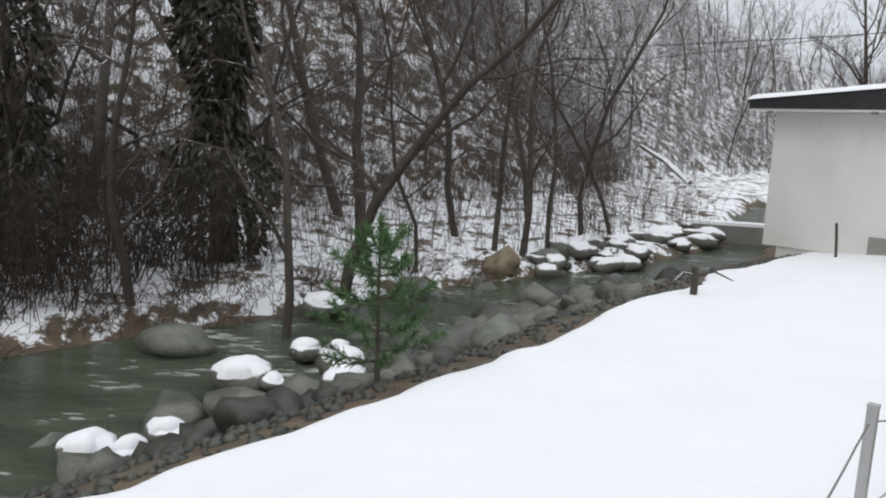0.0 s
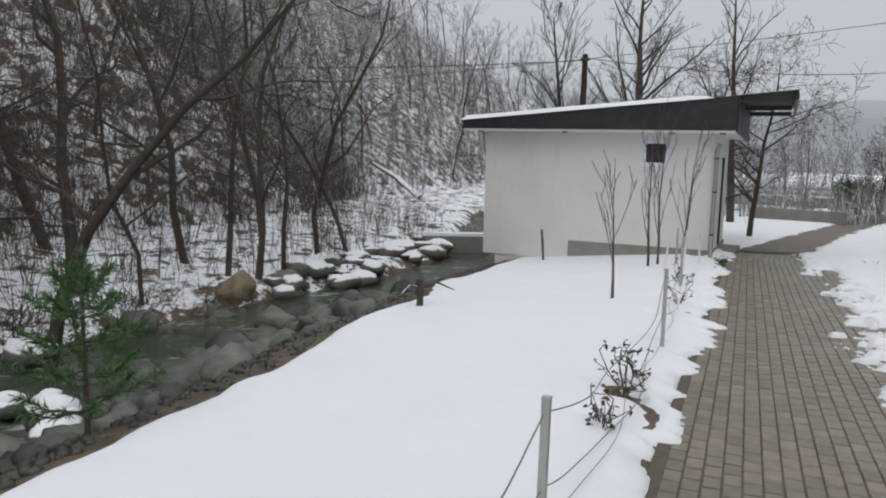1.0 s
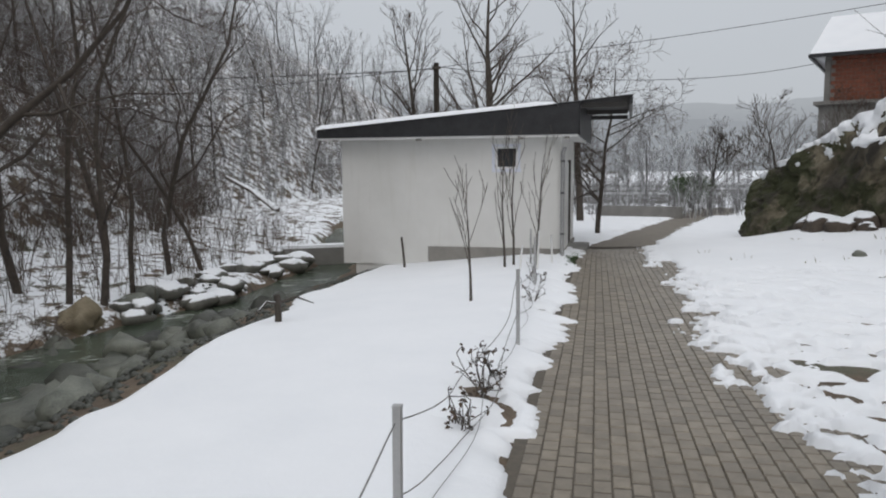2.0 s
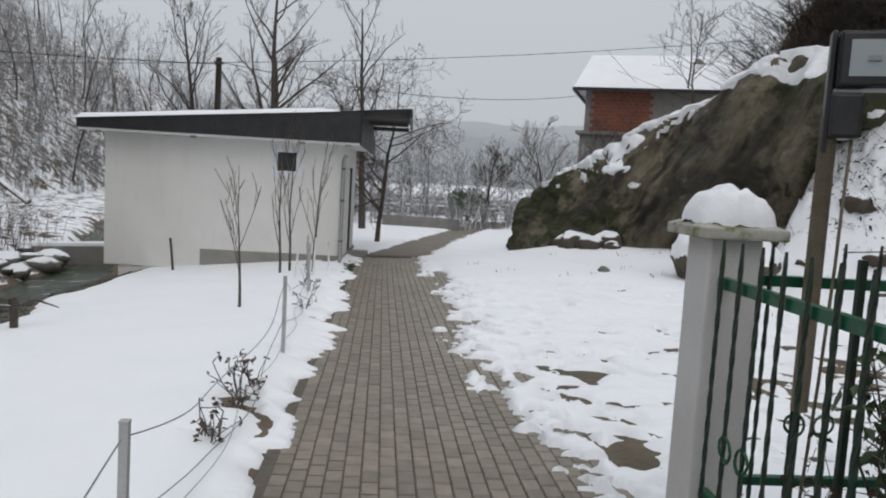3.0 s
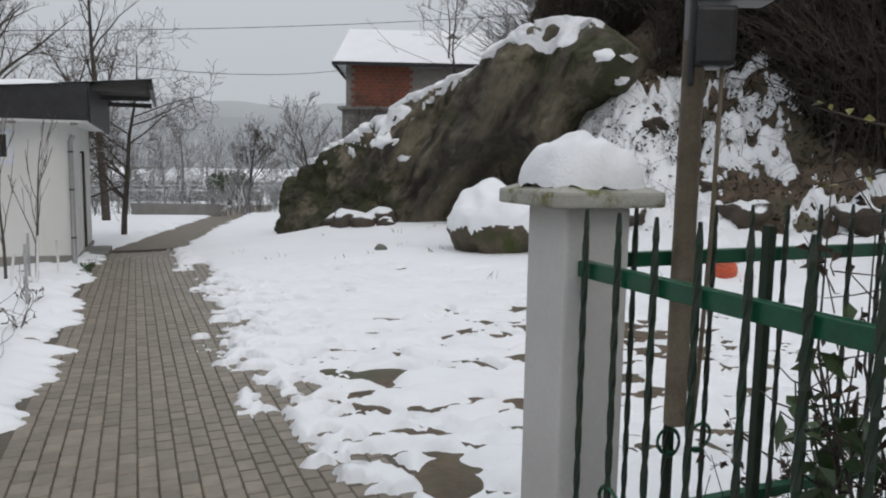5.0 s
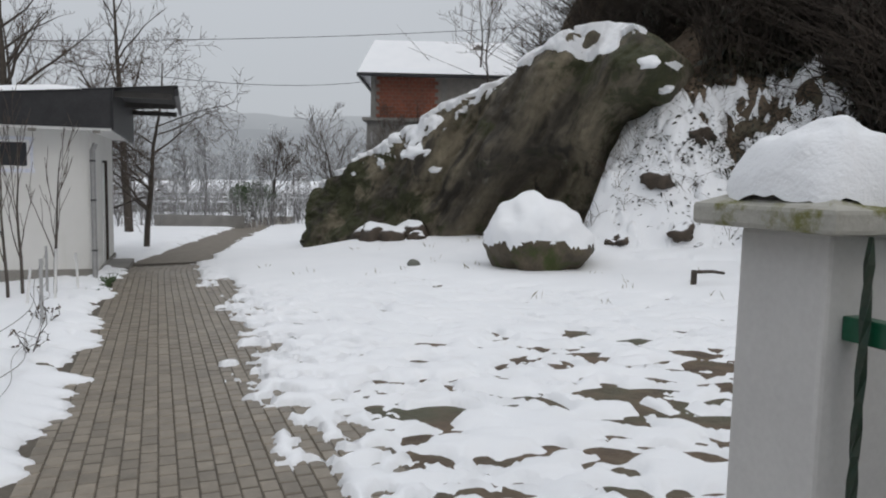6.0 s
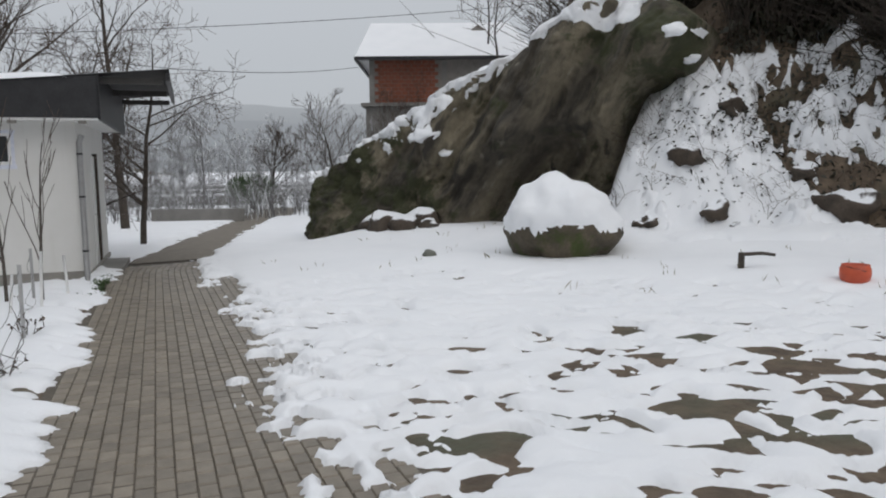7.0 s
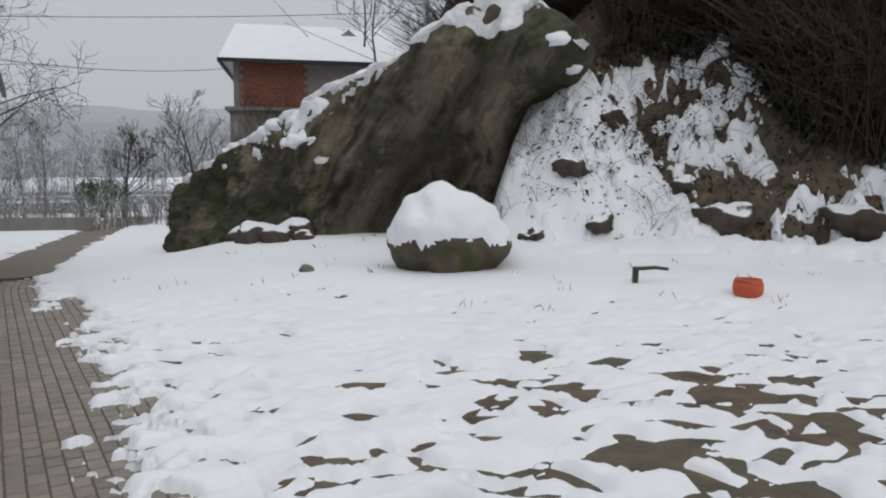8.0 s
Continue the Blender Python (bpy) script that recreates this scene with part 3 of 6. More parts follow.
def build_snow():
    s_lines = np.concatenate([np.arange(-7.5, -3.6, 0.1), np.arange(-3.6, 8.0, 0.045), np.arange(8.0, 14.2, 0.08), np.arange(14.2, 33.0, 0.13)])
    for name, p_lines, label in (
        ("lawn_snow", np.concatenate([np.arange(-9.0, -2.0, 0.08), np.arange(-2.0, 0.5, 0.035)]), "smooth untouched snow over the sloping lawn"),
        ("yard_snow", np.concatenate([np.arange(0.7, 7.5, 0.04), np.arange(7.5, 11.8, 0.08)]), "thin melting trodden snow over the yard"),
    ):
        S, P = np.meshgrid(s_lines, p_lines, indexing="ij")
        X, Y = path_xy(S, P + bend(S))
        D = snow_depth(X, Y)
        if name == "yard_snow":
            D = D - trodden_pits(s_lines, p_lines)
        Dz = np.where(D > 0, 0.10 * (1 - np.exp(-D / 0.06)), D)
        on = smooth01(-0.35, -0.1, P) * smooth01(2.05, 1.85, P)
        Z = height(X, Y) - 0.07 * on * (Dz < 0) + np.maximum(Dz, -0.05)
        F = lattice(len(s_lines), len(p_lines))
        ok = D.reshape(-1) > -0.03
        F = F[ok[F].any(1)]
        used = np.zeros(D.size, bool)
        used[F.reshape(-1)] = True
        remap = np.cumsum(used) - 1
        ob = link_mesh(name, np.stack([X, Y, Z], -1).reshape(-1, 3)[used], remap[F], M_SNOW, smooth=True)
        tagged(ob, label, "snow", kind="stuff")
    # lumpy snow over the talus, broken by earth, stones and brush
    xs, ys = np.arange(15.6, 23.0, 0.055), np.arange(-6.0, 7.9, 0.055)
    X, Y = np.meshgrid(xs, ys, indexing="ij")
    n1 = np.maximum(fbm(X * 1.25 + 0.25 * Y, Y * 1.5, 21.0, 5, 0.66), fbm(X * 1.5, Y * 1.7, 41.0, 4, 0.64) - 0.02)
    n2 = fbm(X * 3.6, Y * 4.0, 23.0, 4, 0.62)
    n4 = fbm(X * 7.5, Y * 8.5, 29.0, 3, 0.6)
    D = 0.16 - 0.95 * np.clip(n1 - 0.47, 0, None) - (1.1 * np.clip(n2 - 0.44, 0, None) + 0.4 * np.clip(n4 - 0.50, 0, None)) * smooth01(16.4, 16.9, X) + 0.05 * (fbm(X * 5, Y * 5, 25.0, 3) - 0.5)
    D = D - 0.10 * np.exp(-((X - 17.55 - 0.5 * (fbm(Y * 0.8, 3.0, 0, 3) - 0.5)) / 0.22) ** 2) * smooth01(0.42, 0.6, fbm(Y * 1.1, 8.0, 0, 3))
    shade = talus_open(X, Y) + 1.1 * (fbm(X * 1.3, Y * 1.3, 27.0, 4, 0.6) - 0.5)
    D = np.where(X > 18.2, np.minimum(D, 0.28 * shade + 0.04), D)
    D = np.where((X < 16.9), np.minimum(D, 0.25 * (X - 15.75)) - 0.0, D)
    D = D + 0.12 * smooth01(16.9, 16.4, X) * smooth01(15.9, 16.3, X)
    Dz = np.where(D > 0, 0.15 * (1 - np.exp(-D / 0.07)), D)
    Z = height(X, Y) + np.maximum(Dz, -0.06) * (1 + 0.9 * smooth01(16.6, 17.2, X)) + 0.01
    F = lattice(len(xs), len(ys))
    ok = D.reshape(-1) > -0.04
    F = F[ok[F].any(1)]
    used = np.zeros(D.size, bool)
    used[F.reshape(-1)] = True
    ob = link_mesh("slope_snow", np.stack([X, Y, Z], -1).reshape(-1, 3)[used], (np.cumsum(used) - 1)[F], M_SNOW, smooth=True)
    tagged(ob, "lumpy broken snow over the stony talus slope", "snow", kind="stuff")


def build_water():
    xs, ys = np.arange(-40, 60, 0.5), np.arange(-30, 90, 0.5)
    X, Y = np.meshgrid(xs, ys, indexing="ij")
    u, v = river_uv(X, Y)
    keep = (v > bank_edge(u) + 0.8) & (v < far_shore(u) + 1.5)
    Z = np.full_like(X, WATER_Z) + 0.03 * (fbm(X * 0.9, Y * 0.9, 0, 3) - 0.5)
    F = lattice(len(xs), len(ys))
    F = F[keep.reshape(-1)[F].all(1)]
    used = np.zeros(X.size, bool)
    used[F.reshape(-1)] = True
    ob = link_mesh("water", np.stack([X, Y, Z], -1).reshape(-1, 3)[used], (np.cumsum(used) - 1)[F], M_WATER, smooth=True)
    tagged(ob, "murky grey-green shallow stream water", "water", kind="structure")


build_ground()
build_snow()
build_water()


# ---- garden shed ----
SHED_LEN, SHED_DEP = 5.15, 3.9


def build_shed():
    gz = -0.54
    m = Matrix.Translation((10.0, 13.48, gz)) @ Matrix.Rotation(radians(-40), 4, "Z")
    shed = thing("garden_shed", m, "white rendered garden shed with a black-edged snowy monopitch roof", "shed")
    L, D, H, T = SHED_LEN, SHED_DEP, 2.70, 0.2
    # long wall with a window opening, local y = 0 plane, x from -L to 0
    wx0, wx1, wz0, wz1 = -1.47, -0.95, 1.95, 2.45
    bm = bmesh.new()
    for x0, x1, z0, z1 in ((-L, wx0, -0.27, H), (wx1, 0, -0.27, H), (wx0, wx1, -0.27, wz0), (wx0, wx1, wz1, H)):
        box(x0, x1, 0, T, z0, z1, bm=bm)
    bmesh.ops.remove_doubles(bm, verts=bm.verts, dist=0.0005)
    part("wall", bm, M_PLASTER, shed)
    dx0, dx1 = 1.7, 2.65
    bm = bmesh.new()
    for y0, y1, z0, z1 in ((T, dx0, 0.0, H + 0.35), (dx1, D, 0.0, H + 0.35), (dx0, dx1, 2.15, H + 0.35)):
        box(-T, 0.003, y0, y1, z0, z1, bm=bm)
    part("wall", bm, M_PLASTER, shed)
    part("wall", box(-L, -T, D - T, D, -0.27, H), M_PLASTER, shed)
    part("wall", box(-L, -L + T, T, D - T, -0.27, H), M_PLASTER, shed)
    part("footing", box(-L + 0.3, -0.05, 0.035, D, -1.9, -0.272), M_PLASTER, shed, "stained white footing set back under the wall")
    part("plinth", box(-3.05, 0.02, -0.025, 0.02, -0.35, 0.17, 0.008), M_PLINTH, shed, "grey rendered plinth strip")
    part("plinth", box(0.005, 0.045, 0.0, D, -0.3, 0.06, 0.008), M_PLINTH, shed, "grey rendered plinth strip")
    part("step", box(0.045, 0.5, 1.4, 2.9, -0.3, 0.03, 0.01), M_CONCRETE, shed, "low concrete door step")
    # window
    frame_ob = part("window_frame", box(wx0, wx1, 0.03, 0.09, wz0, wz1, 0.004), M_PVC, shed, "white plastic frame with film")
    bm = bmesh.new()
    for a, b, c, d in ((wx0 - 0.07, wx1 + 0.07, wz1, wz1 + 0.05), (wx0 - 0.07, wx1 + 0.07, wz0 - 0.07, wz0), (wx0 - 0.07, wx0, wz0, wz1), (wx1, wx1 + 0.05, wz0, wz1)):
        box(a, b, -0.006, 0.028, c, d, bm=bm)
    part("protective_film", bm, M_FOIL, frame_ob, "crinkled bluish white protective film round the window")
    part("pane", box(wx0 + 0.055, wx1 - 0.055, 0.022, 0.03, wz0 + 0.05, wz1 - 0.045), M_DARKGLASS, frame_ob)
    # door in the end face
    door = part("door", box(-0.08, -0.03, dx0 + 0.06, dx1 - 0.06, 0.03, 2.1, 0.004), M_PVC, shed, "white door in the end wall")
    part("door_frame", box(-0.07, 0.02, dx1 - 0.06, dx1, 0.03, 2.15, 0.004), M_DARKWOOD, shed)
    part("door_frame", box(-0.07, 0.02, dx0, dx0 + 0.06, 0.03, 2.15, 0.004), M_PVC, shed)
    hb = Tubes()
    hb.add([(-0.028, dx0 + 0.15, 1.0), (0.02, dx0 + 0.15, 1.0), (0.025, dx0 + 0.25, 1.0)], [0.008] * 3, 6, True)
    hb.mesh("door_handle", M_STEEL, door)
    # downpipe at the corner
    tp = Tubes()
    tp.add([(0.10, -0.07, 2.42), (0.05, -0.07, 2.3), (0.05, -0.07, 0.05), (0.05, -0.13, -0.02)], [0.045] * 4, 10)
    pipe = tp.mesh("downpipe", M_PIPE, shed, "grey rainwater downpipe")
    for zz in (0.5, 1.4, 2.1):
        tb = Tubes()
        tb.add([(0.05, -0.07, zz), (0.05, -0.07, zz + 0.03)], [0.052, 0.052], 10, True)
        tb.mesh("bracket", M_FASCIA, pipe)
    # roof: monopitch rising towards the path side, deep black fascia along the lawn side
    x0, x1, x2 = -L - 0.42, 0.42, 1.5
    y0, y1 = -0.45, D + 0.4
    lo, hi = H + 0.17, H + 0.66

    def zr(x):
        return lo + (hi - lo) * (x - x0) / (x1 - x0)

    def slab(xa, xb, ya, yb, under_a, under_b, over):
        bm = bmesh.new()
        vs = [bm.verts.new(q) for q in (
            (xa, ya, under_a), (xb, ya, under_b), (xb, yb, under_b), (xa, yb, under_a),
            (xa, ya, zr(xa) + over), (xb, ya, zr(xb) + over), (xb, yb, zr(xb) + over), (xa, yb, zr(xa) + over))]
        for f in ((3, 2, 1, 0), (4, 5, 6, 7), (0, 1, 5, 4), (1, 2, 6, 5), (2, 3, 7, 6), (3, 0, 4, 7)):
            bm.faces.new([vs[i] for i in f])
        return bm

    roof = part("roof", slab(x0, x1, y0, y1, H - 0.02, H - 0.02, 0.0), M_FASCIA, shed, "black sheet-metal roof edge")
    # soffit slopes down a little at the end corner
    part("soffit", box(x0 + 0.02, x1 - 0.02, y0 + 0.02, y1, H - 0.06, H - 0.021), M_PVC, roof, "whitish soffit boards")
    bm = bmesh.new()
    ya, yb = y0 + 0.1, y1
    tri = [bm.verts.new(q) for q in ((x1 - 0.02, y0, H - 0.05), (x1 + 0.02, y0, H - 0.05), (x1 + 0.02, y0, zr(x1)), (x1 - 0.02, y0, zr(x1)),
                                     (x1 - 0.02, yb, H - 0.12), (x1 + 0.02, yb, H - 0.12), (x1 + 0.02, yb, zr(x1)), (x1 - 0.02, yb, zr(x1)))]
    for f in ((0, 1, 2, 3), (7, 6, 5, 4), (0, 4, 5, 1), (1, 5, 6, 2), (2, 6, 7, 3), (3, 7, 4, 0)):
        bm.faces.new([tri[i] for i in f])
    part("end_fascia", bm, M_FASCIA, roof)
    # canopy of corrugated sheet over the path side
    n = 44
    vs, cs = [], []
    for i in range(n):
        yy = y0 - 0.02 + (y1 - y0) * i / (n - 1)
        wob = 0.018 * math.sin(i * 2.1)
        for xx, up in ((-0.6, 0.012), (x2, 0.03)):
            zz = zr(xx) + up + wob
            vs.append((xx, yy, zz))
    for i in range(n):
        a, b = vs[2 * i], vs[2 * i + 1]
        cs += [a, b, (b[0], b[1], b[2] - 0.014), (a[0], a[1], a[2] - 0.014)]
    part_faces = lattice(n, 4, True).tolist() + [[0, 1, 2, 3], [4 * n - 1, 4 * n - 2, 4 * n - 3, 4 * n - 4]]
    link_mesh("canopy", cs, part_faces, M_FASCIA, roof, "dark corrugated canopy sheet", False)
    for yy in (y0 + 0.15, (y0 + y1) / 2, y1 - 0.2):
        part("rafter", box(x1 + 0.02, x2 - 0.1, yy, yy + 0.07, zr(1.0) - 0.17, zr(1.0) - 0.07), M_SOFFIT, roof)
    part("verge_board", box(x2 - 0.06, x2 + 0.01, y0, y1, zr(x2) - 0.16, zr(x2) - 0.035), M_FASCIA, roof)
    # hooks under the eaves
    for xx in (-L - 0.05, -3.2, -0.9, 0.1):
        part("gutter_bracket", box(xx, xx + 0.12, y0 + 0.03, y0 + 0.1, H - 0.11, H - 0.061), M_PLINTH, roof)
    # snow on the roof, thinning out at the canopy
    nx, ny = 70, 36
    X, Y = np.meshgrid(np.linspace(x0 - 0.05, 0.0, nx), np.linspace(y0 - 0.05, y1 + 0.03, ny), indexing="ij")
    rim = np.minimum.reduce([(X - x0 + 0.05) / 0.1, (0.0 - X) / 0.5 + 0.05 * np.sin(Y * 5), (Y - y0 + 0.05) / 0.1, (y1 + 0.03 - Y) / 0.1]).clip(0, 1)
    Zs = lo + (hi - lo) * (X - x0) / (x1 - x0) + 0.004 + 0.10 * np.sqrt(rim) * (0.85 + 0.3 * fbm(X * 1.3, Y * 1.3, 0, 3)) - 0.04 * (rim <= 0)
    ob = link_mesh("roof_snow", np.stack([X, Y, Zs], -1).reshape(-1, 3), lattice(nx, ny), M_SNOW, None, "", True)
    ob.matrix_world = m
    tagged(ob, "even layer of snow on the shed roof", "snow", kind="stuff")


build_shed()


# ---- rock outcrop ----
def build_cliff():
    ys = np.array([15.6, 15.3, 14.0, 13.2, 12.3, 11.3, 10.35, 9.45, 8.45, 7.65, 7.0, 6.4, 5.82, 5.5, 5.2, 4.9])
    tops = np.array([0.2, 0.85, 1.45, 1.98, 2.46, 2.92, 3.34, 3.84, 4.36, 4.72, 4.90, 4.90, 4.5, 4.2, 3.9, 3.4])
    na, nb, nc = 260, 130, 50
    a = np.linspace(0, 1, na)
    Y0 = 15.6 + (4.9 - 15.6) * a
    ztop = np.interp(-Y0, -ys, tops) + 0.20 * (fbm(Y0 * 1.3, 4.0, 0, 4) - 0.5)
    X0 = 17.0 + 1.3 * smooth01(0.05, 0.9, a) + 1.6 * smooth01(0.06, 0.0, a) + 3.0 * smooth01(0.9, 1.0, a) ** 2
    base = height(X0, Y0) - 0.6
    rows = []
    for j in range(nb):
        b = j / (nb - 1)
        z = base + (ztop - base) * b
        hollow = 1.5 * np.sin(np.pi * np.clip((b - 0.02) / 0.55, 0, 1)) * smooth01(0.38, 0.62, a)
        bulge = -0.45 * np.sin(np.pi * np.clip((b - 0.45) / 0.55, 0, 1)) * smooth01(0.3, 0.7, a)
        lean = 0.55 * b * (1 - 0.6 * smooth01(0.4, 0.7, a))
        rows.append(np.stack([X0 + hollow + bulge + lean, Y0, z], -1))
    x_edge = rows[-1][:, 0]
    for j in range(1, nc):
        c = j / (nc - 1)
        x = x_edge + 5.5 * c
        z = ztop + 0.25 * np.sin(np.pi * c) - 0.2 * c if c < 1 else height(x, Y0) - 0.6
        z = np.where(a < 0.25, ztop - 0.2 * c * 3 * (1 - a / 0.25) + 0.1 * np.sin(np.pi * c), z)
        rows.append(np.stack([x, Y0 + 0.5 * c, z], -1))
    V = np.stack(rows, 1)
    wy, wz = V[..., 1], V[..., 2]
    n3 = fbm(V[..., 0] * 0.5, wy * 0.5, wz * 0.5, 5, 0.5) - 0.5
    # steep slabs parted by dark overhanging clefts that run up to the shoulder
    across = -wy * 0.86 - wz * 0.50 + 1.1 * (fbm(wy * 0.45, wz * 0.45, 3.0, 4, 0.55) - 0.5)
    def slabs(c, period):
        f = (c / period) % 1.0
        return smooth01(0.0, 0.80, f) * smooth01(1.0, 0.86, f)
    cleft = 0.62 * slabs(across, 1.75) * (0.4 + 1.1 * fbm(wy * 0.5, wz * 0.5, 15.0, 3)) + 0.30 * slabs(across + 0.4, 0.66) * fbm(wy * 0.6, wz * 0.6, 8.0, 2)
    low = smooth01(0.42, 0.30, a)[:, None]
    lumps = fbm(wy * 1.5, wz * 1.5, 12.0, 5, 0.6) - 0.5
    V[..., 0] += -1.1 * n3 - cleft * (1 - 0.6 * low) - (0.45 + 0.4 * low) * lumps - 0.16 * (fbm(wy * 5, wz * 5, 14.0, 3) - 0.5) + 0.25
    V[..., 2] += 0.25 * n3 * smooth01(0.0, 0.3, np.linspace(0, 1, V.shape[1]))[None, :]
    ob = link_mesh("rock_outcrop", V.reshape(-1, 3), lattice(na, nb + nc - 1), M_ROCK, smooth=True)
    tagged(ob, "massive brown mossy rock outcrop with snow on its back", "rock")
    # snow lying along the rim and spilling over the edge, in broken strands
    n1 = 60
    spill = 0.05 + 0.50 * smooth01(0.42, 0.72, fbm(Y0 * 1.1, 2.0, 0, 3)) + 0.22 * fbm(Y0 * 4, 7.0, 0, 3)
    S = np.zeros((na, n1, 3))
    for i in range(na):
        down = max(3, int(nb - 1 - spill[i] / max(ztop[i] - base[i], 0.5) * (nb - 1)))
        idx = np.linspace(down, min(nb + 14, V.shape[1] - 1), n1)
        lo_i = np.floor(idx).astype(int)
        fr = (idx - lo_i)[:, None]
        hi_i = np.minimum(lo_i + 1, V.shape[1] - 1)
        S[i] = V[i, lo_i] * (1 - fr) + V[i, hi_i] * fr
    k = np.linspace(0, 1, n1)
    puff = (np.sin(np.pi * np.clip(k * 1.15, 0, 1)) ** 0.6)[None, :] * (0.02 + 0.20 * fbm(S[..., 1] * 2.6, S[..., 2] * 2.6, 3.0, 4))
    gap = smooth01(0.45, 0.50, fbm(S[..., 1] * 1.7, S[..., 2] * 2.4, 9.0, 5, 0.62) + 0.30 * (k[None, :] - 0.16)) * smooth01(0.92, 0.86, a)[:, None]
    S[..., 0] -= puff * 0.7 * gap - 0.12 * (1 - gap)
    S[..., 2] += puff * 0.9 * gap - 0.14 * (1 - gap)
    link_mesh("rim_snow", S.reshape(-1, 3), lattice(na, n1), M_SNOW, ob, "lumpy snow along the upper edge of the rock", True)
    # pads of snow caught on small ledges
    face = V[:, :nb].reshape(-1, 3)
    for i, (y, z, r) in enumerate(((11.3, 2.05, 0.30), (10.95, 1.62, 0.15), (11.75, 2.0, 0.18), (5.75, 3.9, 0.22), (5.6, 3.45, 0.15))):
        q = face[np.argmin((face[:, 1] - y) ** 2 + (face[:, 2] - z) ** 2)]
        bm = bmesh.new()
        bmesh.ops.create_icosphere(bm, subdivisions=3, radius=1.0)
        for v in bm.verts:
            c = v.co * (1 + 0.45 * noise.noise(v.co * 1.6 + Vector((i * 4.0, 1, 2))))
            v.co = Vector((q[0] - 0.03 + c.x * r * 0.7, q[1] + c.y * r * 1.15, q[2] + c.z * r * 0.55 + 0.3 * c.x * r))
        part("ledge_snow", bm, M_SNOW, ob, "pad of snow on a ledge of the rock", True)


build_cliff()


def boulder(name, centre, radii, material, seed, label, category="rock", rough=0.35, group="", sink=0.25, snow_cap=False, subdiv=4):
    bm = bmesh.new()
    bmesh.ops.create_icosphere(bm, subdivisions=subdiv, radius=1.0)
    for v in bm.verts:
        c = v.co.normalized()
        d = 1 + rough * (noise.noise(c * 1.3 + Vector((seed * 3.7, seed, 0))) + 0.45 * noise.noise(c * 3.1 + Vector((0, seed * 2.1, seed))) + 0.15 * noise.noise(c * 8 + Vector((seed, 0, 5))))
        v.co = Vector((c.x * radii[0] * d, c.y * radii[1] * d, c.z * radii[2] * d))
        v.co.z = max(v.co.z, -radii[2] * (1 - sink) * 1.05)
    ob = part(name, bm, material, None, "", True)
    ob.matrix_world = Matrix.Translation(centre) @ Matrix.Rotation(seed * 1.7, 4, "Z")
    tagged(ob, label, category, group)
    return ob


def build_big_boulder():
    ob = boulder("boulder", (15.0, 6.98, 0.10), (0.98, 1.04, 0.86), M_MOSSROCK, 3.0, "rounded mossy brown boulder with a thick snow cap", rough=0.2, sink=0.2, subdiv=5)
    for v in ob.data.vertices:  # undercut towards its foot
        if v.co.z < 0:
            v.co.x *= 1 + 0.38 * v.co.z
            v.co.y *= 1 + 0.38 * v.co.z
    # snow cap: the upper skin of the boulder, thickened
    bm = bmesh.new()
    bm.from_mesh(ob.data)
    low = [f for f in bm.faces if f.calc_center_median().z < 0.10 + 0.20 * noise.noise(f.calc_center_median() * 3.0) + 0.06 * noise.noise(f.calc_center_median() * 9.0)]
    bmesh.ops.delete(bm, geom=low, context="FACES")
    for v in bm.verts:
        rim = any(e.is_boundary for e in v.link_edges)
        c = v.co.copy()
        puff = 0.01 if rim else 0.07 + 0.05 * noise.noise(c * 2.5)
        v.co = c * (1.0 + puff * 0.45) + Vector((0, 0, puff + 0.09 * math.exp(-(c.x ** 2 + c.y ** 2) / 0.10)))
    snow = part("boulder_snow", bm, M_SNOW, None, "", True)
    snow.matrix_world = ob.matrix_world.copy()
    tagged(snow, "thick rounded cap of snow on the boulder", "snow", kind="stuff")


build_big_boulder()


# ---- paved path ----
PAV_W, PAV_L = 0.104, 0.166


def paver_verts(w, l, h=0.05):
    g, k, i = 0.0028, 0.0085, 0.011
    lo = [(g, k, -h), (w - g, k, -h), (w - g, l - k, -h), (g, l - k, -h)]
    md = [(x, y, -0.009) for x, y, _ in lo]
    hi = [(i - 0.003, i + 0.008, 0), (w - i + 0.003, i + 0.008, 0), (w - i + 0.003, l - i - 0.008, 0), (i - 0.003, l - i - 0.008, 0)]
    faces = []
    for a, b in ((0, 4), (4, 8)):
        faces += [[a + k, a + (k + 1) % 4, b + (k + 1) % 4, b + k] for k in range(4)]
    return np.array(lo + md + hi), faces + [[8, 9, 10, 11]]


